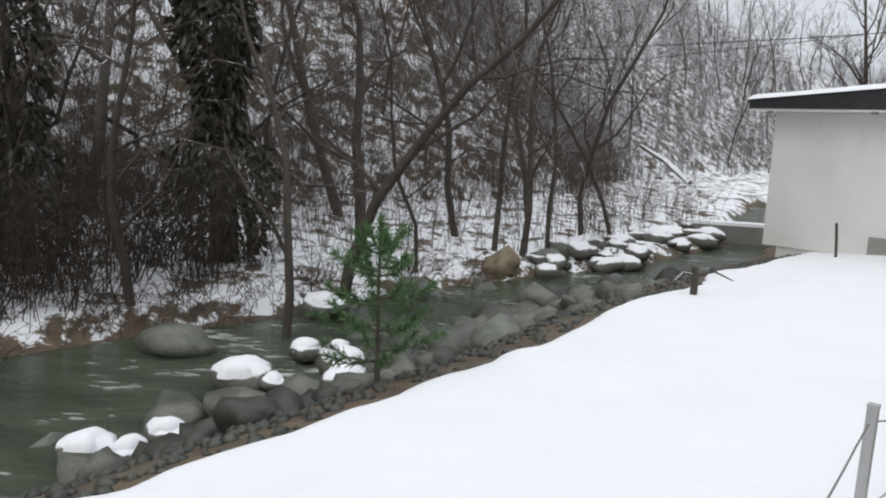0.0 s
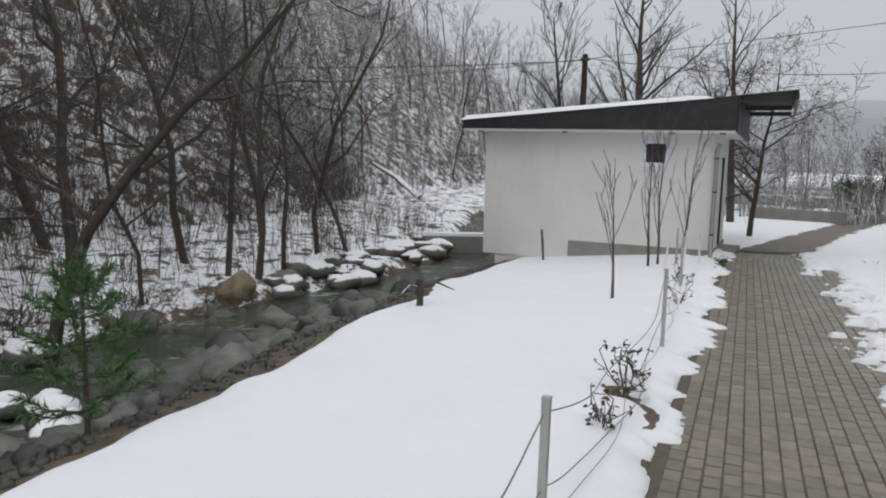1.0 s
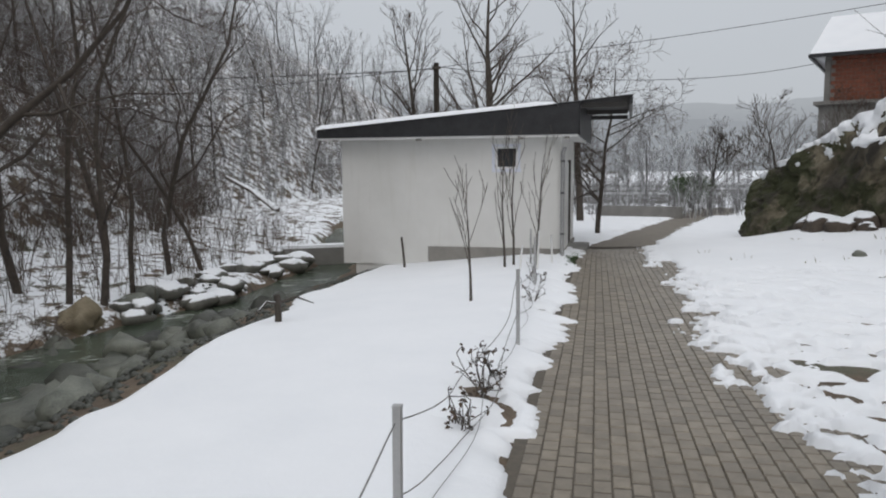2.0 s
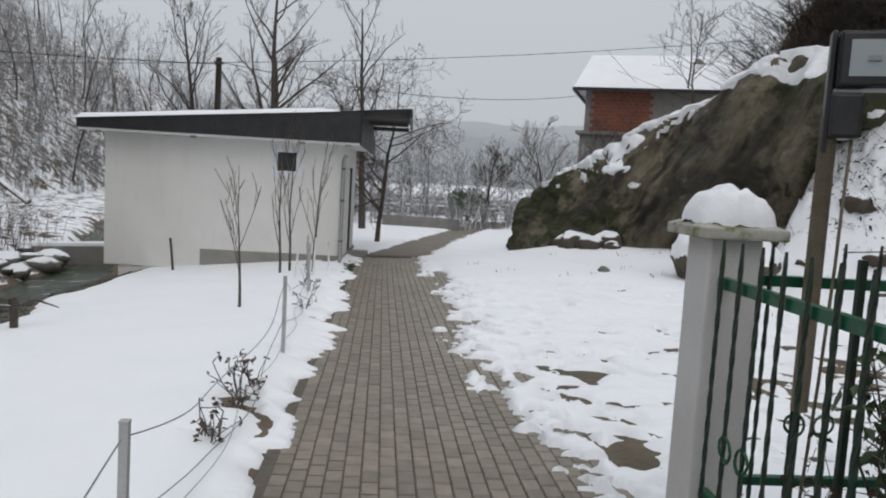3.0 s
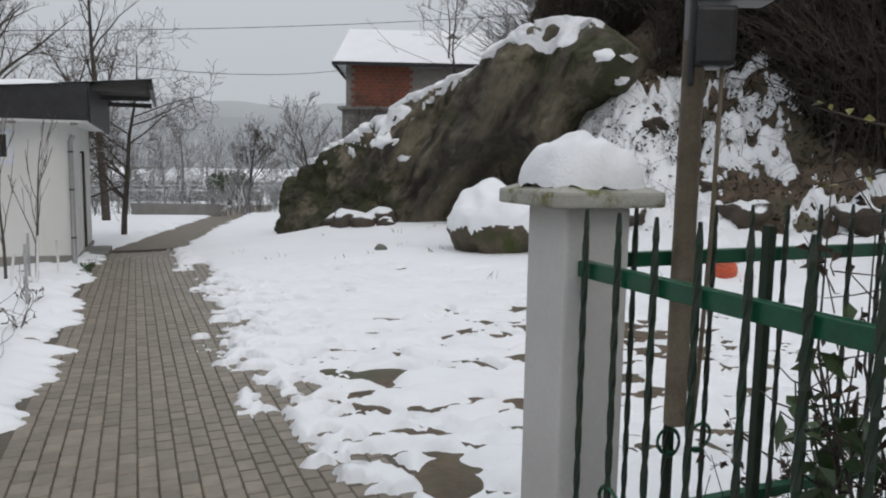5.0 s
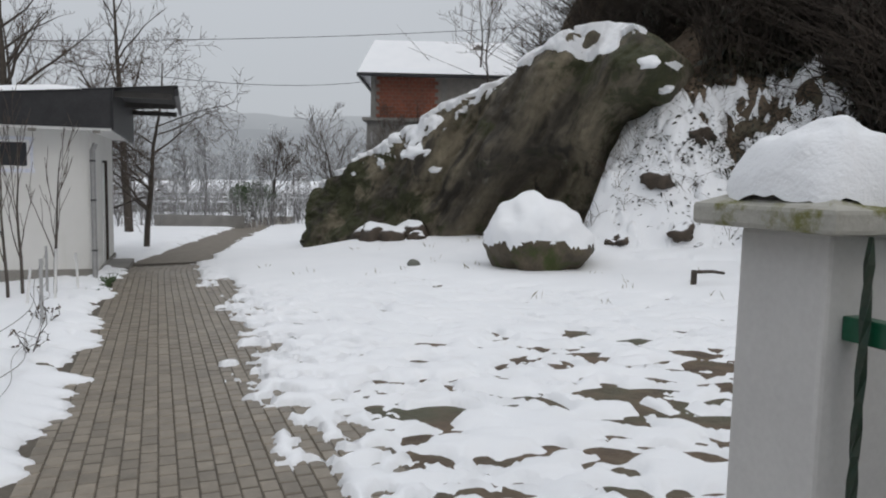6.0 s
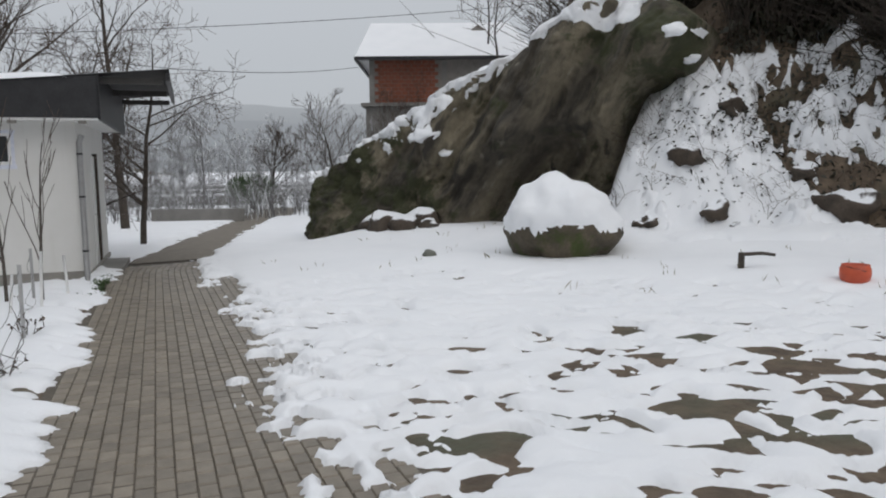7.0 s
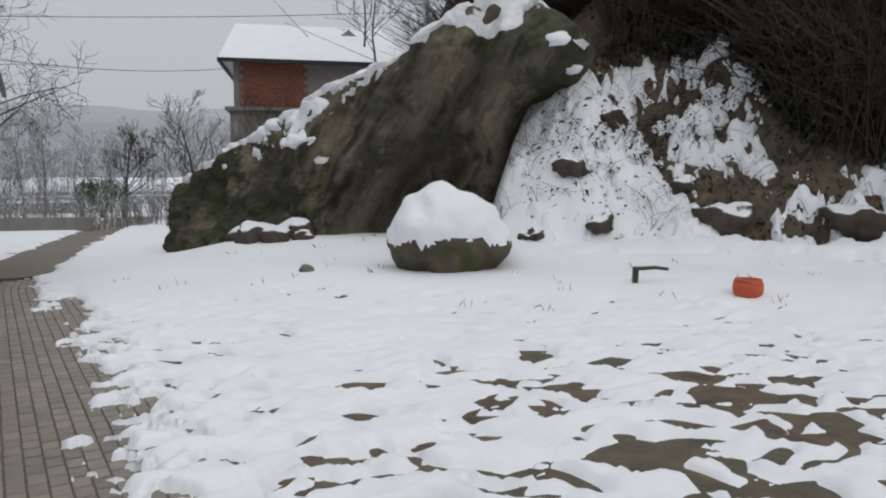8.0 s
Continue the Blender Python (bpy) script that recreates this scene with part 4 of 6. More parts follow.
def build_path():
    rng = np.random.RandomState(3)
    s_l = np.arange(-9, 47, 0.25)
    q_l = np.linspace(-0.2, 2.0, 9)
    S, Q = np.meshgrid(s_l, q_l, indexing="ij")
    Q = np.where(S > 13.8, Q * 0.9, Q)
    X, Y = path_xy(S, Q + bend(S))
    Z = height(X, Y) - 0.0135 + 0.0115 * smooth01(13.6, 14.2, S)
    bed = link_mesh("path_bed", np.stack([X, Y, Z], -1).reshape(-1, 3), lattice(len(s_l), len(q_l)), M_JOINT, smooth=True)
    tagged(bed, "sandy bedding and joints under the paved path", "path", kind="structure")
    s_f = np.arange(13.9, 47, 0.3)
    S, Q = np.meshgrid(s_f, np.linspace(-0.1, 1.95, 8), indexing="ij")
    X, Y = path_xy(S, Q + bend(S))
    far = link_mesh("path_far", np.stack([X, Y, height(X, Y) + 0.012], -1).reshape(-1, 3), lattice(len(s_f), 8), M_PAVER_FAR, smooth=True)
    tagged(far, "wet greyish paved path curving away past the shed", "path", kind="structure")
    unit, faces = paver_verts(PAV_W, PAV_L)
    shared = bpy.data.meshes.new("paver")
    shared.from_pydata((unit - np.array([PAV_W / 2, PAV_L / 2, 0])).tolist(), [], faces)
    shared.materials.append(M_PAVER)
    yaw = math.atan2(PATH_T[1], PATH_T[0]) - math.pi / 2
    cols, rows = 20, int(17.0 / PAV_L)
    rest_v, rest_f, n = [], [], 0
    count = 0
    for c in range(cols):
        off = (0.5 if c % 2 else 0.0) * PAV_L
        for r in range(rows):
            s = -3.3 + r * PAV_L + off + rng.uniform(-0.003, 0.003)
            p = -0.12 + (c + 0.5) * PAV_W
            x, y = path_xy(s, p + float(bend(s)))
            z = ground_z(x, y) - 0.004 + rng.uniform(-0.003, 0.002) + 0.004 * math.sin(s * 2.1 + p * 3)
            if -2.3 < s < 0.05 and count < 300:
                ob = new("paver", shared)
                ob.parent = bed
                ob.matrix_world = Matrix.Translation((x, y, z)) @ Matrix.Rotation(yaw + rng.uniform(-0.012, 0.012), 4, "Z") @ Matrix.Rotation(rng.uniform(-0.01, 0.01), 4, "X")
                count += 1
                continue
            a = yaw + rng.uniform(-0.012, 0.012)
            R = np.array([[math.cos(a), -math.sin(a), 0], [math.sin(a), math.cos(a), 0], [0, 0, 1]])
            rest_v.append((unit - np.array([PAV_W / 2, PAV_L / 2, 0])) @ R.T + np.array([x, y, z]))
            rest_f += [[n + i for i in f] for f in faces]
            n += 12
    ob = link_mesh("paver", np.concatenate(rest_v), rest_f, M_PAVERREST, bed, "grey-brown concrete pavers laid in running bond")
    tagged(ob, kind="stuff")


def island_paver():
    m, n, l, b = bsdf_material("concrete_pavers_joined")
    p = position(n)
    f = math_node(n, l, "ADD", math_node(n, l, "MULTIPLY", noise_node(n, l, 9, 5, p), 0.65), math_node(n, l, "MULTIPLY", noise_node(n, l, 120, 3, p), 0.35))
    c = mix_node(n, l, range_node(n, l, f, 0.32, 0.68), (0.152, 0.128, 0.097), (0.25, 0.214, 0.166))
    rnd = n.new("ShaderNodeNewGeometry").outputs["Random Per Island"]
    l.new(mix_node(n, l, 1.0, c, mix_node(n, l, rnd, (0.78,) * 3, (1.14,) * 3), "MULTIPLY"), b.inputs["Base Color"])
    b.inputs["Roughness"].default_value = 0.42
    bump_node(n, l, b, f, 0.4, 0.004)
    return m


M_PAVERREST = island_paver()


# ---- gate pillar, fence, floodlight ----
def sp_pose(s, p, dz=0.0, turn=0.0):
    """On the ground beside the path; local y runs along the path, local x to its right."""
    x, y = path_xy(s, p)
    yaw = math.atan2(PATH_T[1], PATH_T[0]) - math.pi / 2
    return Matrix.Translation((x, y, ground_z(x, y) + dz)) @ Matrix.Rotation(yaw + turn, 4, "Z")


def build_pillar():
    m = sp_pose(-1.995, 1.925)
    m.translation.z = -0.21
    pil = thing("gate_pillar", m, "white plastered gate pillar with a mossy cap and grey skirt", "pillar")
    w = 0.115
    part("shaft", box(-w, w, -w, w, 0.12, 1.55, 0.012), M_PILLAR, pil)
    part("skirt", box(-w - 0.004, w + 0.004, -w - 0.004, w + 0.004, -0.15, 0.12, 0.006), M_SKIRT, pil, "grey painted skirt")
    bm = box(-0.188, 0.188, -0.188, 0.188, 1.552, 1.60, 0.01)
    part("cap", bm, M_CAP, pil, "mossy cast concrete cap")
    bm = bmesh.new()
    bmesh.ops.create_cone(bm, cap_ends=True, segments=4, radius1=0.25, radius2=0.09, depth=0.05, matrix=Matrix.Translation((0, 0, 1.6255)) @ Matrix.Rotation(math.pi / 4, 4, "Z"))
    part("cap_slope", bm, M_CAP, pil)
    n, k = 26, 44
    verts = []
    for i in range(n):
        r = i / (n - 1)
        for j in range(k):
            t = j * 2 * math.pi / k
            sq = 1 / max(abs(math.cos(t)), abs(math.sin(t))) ** 0.55
            rad = 0.172 * sq * min(1, r * 1.0)
            x, y = rad * math.cos(t), rad * math.sin(t)
            z = 1.61 + 0.15 * (1 - r ** 3.2) ** 0.6 + 0.035 * noise.noise(Vector((x * 8, y * 8, 2))) * (1 - 0.5 * r) + 0.02 * noise.noise(Vector((x * 19, y * 19, 4))) + 0.02 * noise.noise(Vector((x * 25, y * 25, 2))) * r
            verts.append((x + 0.012 * noise.noise(Vector((x * 20, y * 20, 7))), y, z))
    ob = link_mesh("pillar_snow", verts, lattice(n, k, True), M_SNOW, None, "", True)
    ob.matrix_world = m
    tagged(ob, "domed lump of snow on the pillar cap", "snow", kind="stuff")


def scroll_points(cx, cz, size, flip=1):
    pts = []
    for i in range(40):
        t = i / 39
        a = -math.pi * 0.6 + t * math.pi * 2.9
        r = size * (0.5 - 0.38 * t)
        pts.append((0.0, cx + flip * r * math.cos(a), cz + r * math.sin(a) + size * 0.5 * (1 - t)))
    return pts


def build_fence(m, length, spacing, label, first=0.1):
    """Panel along local -y: two rails, square bars, scrolls."""
    fe = thing("garden_fence", m, label, "fence", "garden fence panels")
    part("rail", box(-0.012, 0.028, -length, 0, 1.335, 1.383, 0.004), M_GREEN, fe)
    part("rail", box(-0.012, 0.028, -length, 0, 0.43, 0.47, 0.004), M_GREEN, fe)
    bar_mesh = None
    k = int((length - first) / spacing)
    for i in range(k + 1):
        if bar_mesh is None:
            t = Tubes()
            zs = np.linspace(0.05, 1.54, 30)
            t.add([(0, 0, z) for z in zs], [0.0105 if z < 1.53 else 0.005 for z in zs], 4, True)
            ob = t.mesh("bar", M_GREENDARK, fe, smooth=False)
            v = ob.data.vertices
            for q in v:  # twisted square bar
                a = q.co.z * 14
                q.co.x, q.co.y = q.co.x * math.cos(a) - q.co.y * math.sin(a), q.co.x * math.sin(a) + q.co.y * math.cos(a)
            bar_mesh = ob.data
        else:
            ob = new("bar", bar_mesh)
            ob.parent = fe
        ob.location = (-0.026, -first - i * spacing, 0)
    for i in range(0, k, 4):
        for fl in (1, -1):
            t = Tubes()
            t.add([(x - 0.026, y - first - (i + 1.5) * spacing, z) for x, y, z in scroll_points(fl * 0.06, 0.68, 0.13, fl)], [0.007] * 40, 4)
            t.mesh("scroll", M_GREEN, fe, "curled wrought-iron scroll")


def build_fences():
    m = sp_pose(-2.112, 1.866)
    m.translation.z = -0.20
    build_fence(m, 5.0, 0.155, "dark green wrought-iron garden fence panel beside the pillar", 0.06)
    m2 = sp_pose(-1.98, 2.02, turn=math.pi / 2)
    m2.translation.z = -0.20
    m3 = m2 @ Matrix.Rotation(0.0, 4, "Z")
    build_fence(m3, 5.2, 0.165, "dark green wrought-iron fence panel at the back of the planting", 0.12)
    # corner post of the fence
    tp = thing("fence_post", sp_pose(-2.45, 2.25), "weathered dark green iron fence post among the shrubs", "post")
    part("post", box(-0.014, 0.014, -0.014, 0.014, -0.1, 1.5, 0.004), M_GREENDARK, tp)


def build_floodlight():
    x, y, z0 = 3.94, 1.035, -0.63
    face = math.atan2(-0.13 - y, 0.95 - x) + math.pi / 2 + 0.10
    m = Matrix.Translation((x, y, z0)) @ Matrix.Rotation(face, 4, "Z") @ Matrix.Diagonal((1.25, 1.25, 1.25, 1))
    fl = thing("floodlight", m, "black floodlight with greyish glass on a weathered wooden pole", "lamp")
    t = Tubes()
    t.add([(0, 0, 0.98), (0.0, 0, 1.4), (0.0, 0.0, 2.0)], [0.029, 0.030, 0.028], 10, True)
    t.mesh("pole", M_WOOD, fl, "weathered grey-brown wooden pole")
    t = Tubes()
    t.add([(0.0, 0.045, -0.1), (0.0, 0.045, 0.7), (0.0, 0.045, 1.2)], [0.014] * 3, 6, True)
    t.mesh("iron_stake", M_GREENDARK, fl, "iron stake that carries the pole")
    zc = 2.20
    hous = part("housing", box(0.0, 0.19, -0.05, 0.07, zc - 0.105, zc + 0.085, 0.015), M_BLACK, fl)
    part("rim", box(0.006, 0.184, -0.064, -0.0505, zc - 0.099, zc + 0.079, 0.010), M_BLACK, hous)
    part("glass", box(0.034, 0.158, -0.069, -0.0645, zc - 0.068, zc + 0.05), M_LAMPGLASS, hous, "greyish front glass")
    part("tube_holder", box(0.085, 0.125, -0.074, -0.0695, zc - 0.02, zc + 0.0, 0.002), M_PIPE, hous)
    part("junction_box", box(-0.01, 0.095, -0.045, 0.045, 1.93, 2.085, 0.015), M_BLACK, fl, "black junction box below the lamp")
    part("back_plate", box(-0.022, -0.002, -0.03, 0.04, 1.88, 2.29, 0.012), M_BLACK, fl)
    t = Tubes()
    t.add([(0.07, -0.01, 1.94), (0.062, -0.03, 1.7), (0.06, -0.03, 1.5), (0.05, -0.02, 1.1), (0.03, 0.03, 0.5)], [0.006] * 5, 6)
    t.mesh("cable", M_WOOD, fl, "sun-bleached supply cable")


build_pillar()
build_fences()
build_floodlight()


# ---- wire fence along the lawn ----
def build_lawn_fence():
    line = []
    for i, (s, p, h) in enumerate(((-6.6, -0.5, 0.8), (-2.33, -0.47, 0.735), (2.02, -0.44, 0.79), (6.2, -0.62, 0.8), (9.3, -0.95, 0.75))):
        m = sp_pose(s, p)
        post = thing("wire_fence_post", m, "slim light grey metal fence post in snow", "post", "lawn fence posts")
        tilt = Matrix.Rotation(0.03 * (-1) ** i, 4, "X")
        bm = box(-0.0175, 0.0175, -0.0175, 0.0175, -0.12, h, 0.003)
        bmesh.ops.transform(bm, matrix=tilt, verts=bm.verts)
        part("shaft", bm, M_STEEL, post)
        bm = box(-0.019, 0.019, -0.019, 0.019, h, h + 0.012, 0.003)
        bmesh.ops.transform(bm, matrix=tilt, verts=bm.verts)
        part("cap", bm, M_STEEL, post)
        line.append((m, h))
    rng = np.random.RandomState(5)
    for k, (level, sag) in enumerate(((0.93, 0.22), (0.5, 0.26), (0.2, 0.1))):
        for i in range(len(line) - 1):
            a = np.array((line[i][0] @ Vector((0.0, 0.02, line[i][1] * level))))
            b = np.array((line[i + 1][0] @ Vector((0.0, -0.02, line[i + 1][1] * level))))
            pts = []
            for j in range(25):
                t = j / 24
                q = a + (b - a) * t
                q = q - np.array([0, 0, sag * 4 * t * (1 - t) * (1 + 0.3 * math.sin(i + k))]) + np.array([0.05, -0.04, 0.02]) * math.sin(9 * t + k * 2 + i) * 4 * t * (1 - t)
                q[2] = max(q[2], ground_z(q[0], q[1]) + 0.1)
                pts.append(q)
            tw = Tubes()
            tw.add(pts, [0.0035 if k < 2 else 0.0025] * 25, 5)
            ob = tw.mesh("fence_wire", M_WIRE)
            tagged(ob, "slack grey wire hung between the lawn fence posts", "wire", "lawn fence wires")


build_lawn_fence()


# ---- bare woody plants ----
def grow(rng, height_m, radius, levels=4, spread=0.6, first=0.25, n_child=(7, 5, 4), lean=(0, 0), wander=0.12, twig=0.004, up=0.25, ratio=0.55, straight=False):
    """Trunk tubes and twig tubes of a leafless tree standing at the origin."""
    trunk, twigs, tips = Tubes(), Tubes(), []

    def limb(p, d, length, r, level):
        seg = 7 if level == 0 else (5 if level == 1 else 3)
        pts, rad = [p], [r]
        dd = d
        for i in range(seg):
            dd = dd + rng.normal(size=3) * wander * (0.6 if level == 0 else 1.2)
            dd[2] += up * 0.25 if level else 0.06
            dd = dd / np.linalg.norm(dd)
            pts.append(pts[-1] + dd * length / seg)
            f = (i + 1) / seg
            rad.append(max(twig * 0.7, r * (1 - 0.82 * f) if level else r * (1 - 0.85 * f ** 1.1)))
        big = level <= 1 and r > 0.02
        (trunk if big else twigs).add(pts, rad, 8 if level == 0 and r > 0.04 else (5 if big else 3))
        if level >= levels - 1:
            tips.append((pts[-1], dd))
            return
        k = n_child[min(level, len(n_child) - 1)]
        for i in range(k):
            f = first + (1 - first) * (i + rng.uniform(0, 0.9)) / k if level == 0 else 0.25 + 0.75 * (i + rng.uniform(0, 0.9)) / k
            f = min(f, 0.97)
            idx = f * seg
            a = int(idx)
            q = pts[a] + (pts[min(a + 1, seg)] - pts[a]) * (idx - a)
            rr = np.interp(idx, range(seg + 1), rad)
            side = rng.normal(size=3)
            side -= side @ dd * dd
            side /= np.linalg.norm(side) + 1e-9
            cd = dd * (1 - spread) + side * spread + np.array([0, 0, up])
            cd /= np.linalg.norm(cd)
            limb(q, cd, length * ratio * (1.15 - 0.6 * f) * rng.uniform(0.7, 1.2), max(twig, rr * 0.55), level + 1)

    d0 = np.array([lean[0], lean[1], 1.0])
    limb(np.zeros(3) - np.array([0, 0, 0.15]), d0 / np.linalg.norm(d0), height_m, radius, 0)
    return trunk, twigs, tips


def tree(name, m, seed, label, category="tree", group="", bark=None, twig_mat=None, **kw):
    rng = np.random.RandomState(seed)
    trunk, twigs, tips = grow(rng, **kw)
    ob = thing(name, m, label, category, group)
    trunk.mesh("trunk", bark or M_BARK, ob)
    if twigs.v:
        twigs.mesh("crown", twig_mat or M_TWIG, ob)
    return ob


def at(x, y, dz=0.0, turn=0.0, size=1.0):
    return Matrix.Translation((x, y, ground_z(x, y) + dz)) @ Matrix.Rotation(turn, 4, "Z") @ Matrix.Diagonal((size, size, size, 1))


# saplings on the lawn
tree("fruit_sapling", at(5.12, 8.58, 0.05), 11, "thin bare fruit sapling standing in the snow", "sapling", bark=M_BARKGREY, height_m=1.55, radius=0.024, levels=3, spread=0.42, first=0.3, n_child=(6, 3), wander=0.05, twig=0.006, up=0.35, ratio=0.62)
for i, (x, y, h, sd) in enumerate(((7.75, 12.1, 2.45, 21), (8.25, 11.75, 2.3, 22), (8.05, 12.25, 2.6, 25))):
    tree("fruit_sapling", at(x, y, 0.04), sd, "upright bare young fruit tree close to the shed wall", "sapling", "saplings by the shed", bark=M_BARKGREY, height_m=h, radius=0.028, levels=3, spread=0.38, first=0.22, n_child=(8, 3), wander=0.06, twig=0.006, up=0.5, ratio=0.5)


def build_stakes():
    for i, (x, y, h, tilt) in enumerate(((8.0, 11.35, 0.75, 0.05), (8.75, 11.95, 0.62, -0.03), (7.45, 11.1, 0.55, 0.08))):
        t = Tubes()
        t.add([(0, 0, -0.1), (tilt * 0.5, 0, h * 0.5), (tilt, 0.01, h)], [0.02, 0.02, 0.018], 7, True)
        ob = t.mesh("garden_stake", M_PVC)
        ob.matrix_world = at(x, y)
        tagged(ob, "whitewashed garden stake standing in the snow", "stake", "white garden stakes")
    ob = thing("stump_post", at(2.51, 8.59), "short dark wooden post with a broken branch in snow", "post")
    t = Tubes()
    t.add([(0, 0, -0.1), (0.01, 0, 0.2), (0.0, 0.01, 0.40)], [0.045, 0.042, 0.04], 8, True)
    t.mesh("post", M_DARKWOOD, ob)
    for a, l in ((0.4, 0.55), (-2.6, 0.35), (1.2, 0.4)):
        t = Tubes()
        t.add([(0, 0, 0.3), (math.cos(a) * l * 0.5, math.sin(a) * l * 0.5, 0.34), (math.cos(a) * l, math.sin(a) * l, 0.22)], [0.018, 0.014, 0.006], 5)
        t.mesh("branch", M_BARK, ob)
    t = Tubes()
    t.add([(0, 0, -0.1), (-0.04, 0.02, 0.45), (-0.07, 0.03, 0.75)], [0.028, 0.026, 0.025], 6, True)
    ob = t.mesh("leaning_stake", M_DARKWOOD)
    ob.matrix_world = at(6.85, 14.9)
    tagged(ob, "dark leaning wooden stake in front of the shed wall", "stake")


build_stakes()


def build_edge_plants():
    rng = np.random.RandomState(31)
    for i, (s, p, h) in enumerate(((-0.55, -0.50, 0.27), (0.25, -0.52, 0.30), (0.75, -0.5, 0.24), (4.6, -0.5, 0.35), (6.4, -0.6, 0.4))):
        x, y = path_xy(s, p)
        tw = Tubes()
        tips = []
        for k in range(6 if i < 2 else 4):
            a, l = rng.uniform(0, 6.3), h * rng.uniform(0.5, 1.1)
            d = np.array([math.cos(a) * 0.6, math.sin(a) * 0.6, 1.0])
            pts = [np.array([0, 0, -0.03]) + d * l * q + rng.normal(size=3) * 0.02 for q in (0, 0.35, 0.7, 1.0)]
            tw.add(pts, [0.007, 0.006, 0.005, 0.004], 4)
            for q in range(4):
                b = pts[1 + q % 3]
                e = b + rng.normal(size=3) * 0.07 + np.array([0, 0, 0.05])
                tw.add([b, (b + e) / 2 + rng.normal(size=3) * 0.01, e], [0.005, 0.004, 0.003], 3)
                tips.append(e)
        ob = thing("rose_bush", at(x, y, 0.02), "pruned leafless rose bush with withered buds in the snow", "bush", "roses along the path")
        tagged(tw.mesh("branchwork", M_BARKGREY, ob), kind="stuff")
        lv = Leaves()
        for e in tips:
            for _ in range(2):
                lv.add(e, rng.normal(size=3) + np.array([0, 0, 0.3]), 0.045, 0.03, rng)
        lv.mesh("dry_foliage", M_DRYLEAF, ob)


build_edge_plants()


# ---- pine sapling on the bank ----
def build_pine():
    rng = np.random.RandomState(8)
    x, y = -0.60, 5.05
    ob = thing("pine_sapling", Matrix.Translation((x, y, -0.62)), "young green pine tree rooted at the bank edge", "tree")
    t = Tubes()
    t.add([(0, 0, -0.4), (0.01, 0, 0.4), (0.0, 0.02, 0.9), (0.01, 0.0, 1.42)], [0.024, 0.02, 0.013, 0.005], 7)
    br, lv = Tubes(), Leaves()

    def needles(a, b, n, ln):
        for i in range(n):
            q = a + (b - a) * rng.uniform(0, 1)
            d = (b - a) / np.linalg.norm(b - a) * 0.9 + rng.normal(size=3) * 0.6
            lv.add(q, d, ln * rng.uniform(0.7, 1.2), 0.006, rng, 0.05)

    for z, l, k in ((0.42, 0.42, 6), (0.62, 0.44, 7), (0.80, 0.36, 6), (1.02, 0.30, 6), (1.2, 0.18, 5)):
        for i in range(k):
            a = i * 2 * math.pi / k + rng.uniform(-0.3, 0.3)
            ll = l * rng.uniform(0.75, 1.15)
            d = np.array([math.cos(a), math.sin(a), 0.0])
            p0 = np.array([0, 0, z + rng.uniform(-0.05, 0.05)])
            p1 = p0 + d * ll * 0.55 + np.array([0, 0, 0.03])
            p2 = p0 + d * ll + np.array([0, 0, 0.14])
            br.add([p0, p1, p2], [0.008, 0.006, 0.003], 4)
            needles(p0 + (p1 - p0) * 0.3, p1, 40, 0.075)
            needles(p1, p2, 95, 0.08)
    needles(np.array([0, 0, 1.25]), np.array([0.01, 0, 1.43]), 160, 0.07)
    needles(np.array([0, 0, 0.5]), np.array([0, 0, 1.3]), 160, 0.07)
    trunk = t.mesh("trunk", M_BARKGREY, ob)
    br.mesh("branchwork", M_BARKGREY, ob)
    lv.mesh("foliage", M_PINE, ob)


build_pine()


# ---- stones of the bank ----
def stone_mesh(seed, flat=0.7, mat=None):
    bm = bmesh.new()
    bmesh.ops.create_icosphere(bm, subdivisions=2, radius=1.0)
    for v in bm.verts:
        c = v.co.normalized()
        d = 1 + 0.5 * noise.noise(c * 1.2 + Vector((seed, 0, seed * 2))) + (0.14 if mat is None else 0.08) * noise.cell(c * 1.6 + Vector((0, seed, 1)))
        v.co = Vector((c.x * d, c.y * d * 0.8, c.z * d * flat))
    me = bpy.data.meshes.new("stone")
    bm.to_mesh(me)
    bm.free()
    me.polygons.foreach_set("use_smooth", [True] * len(me.polygons))
    me.materials.append(mat or M_STONE)
    return me


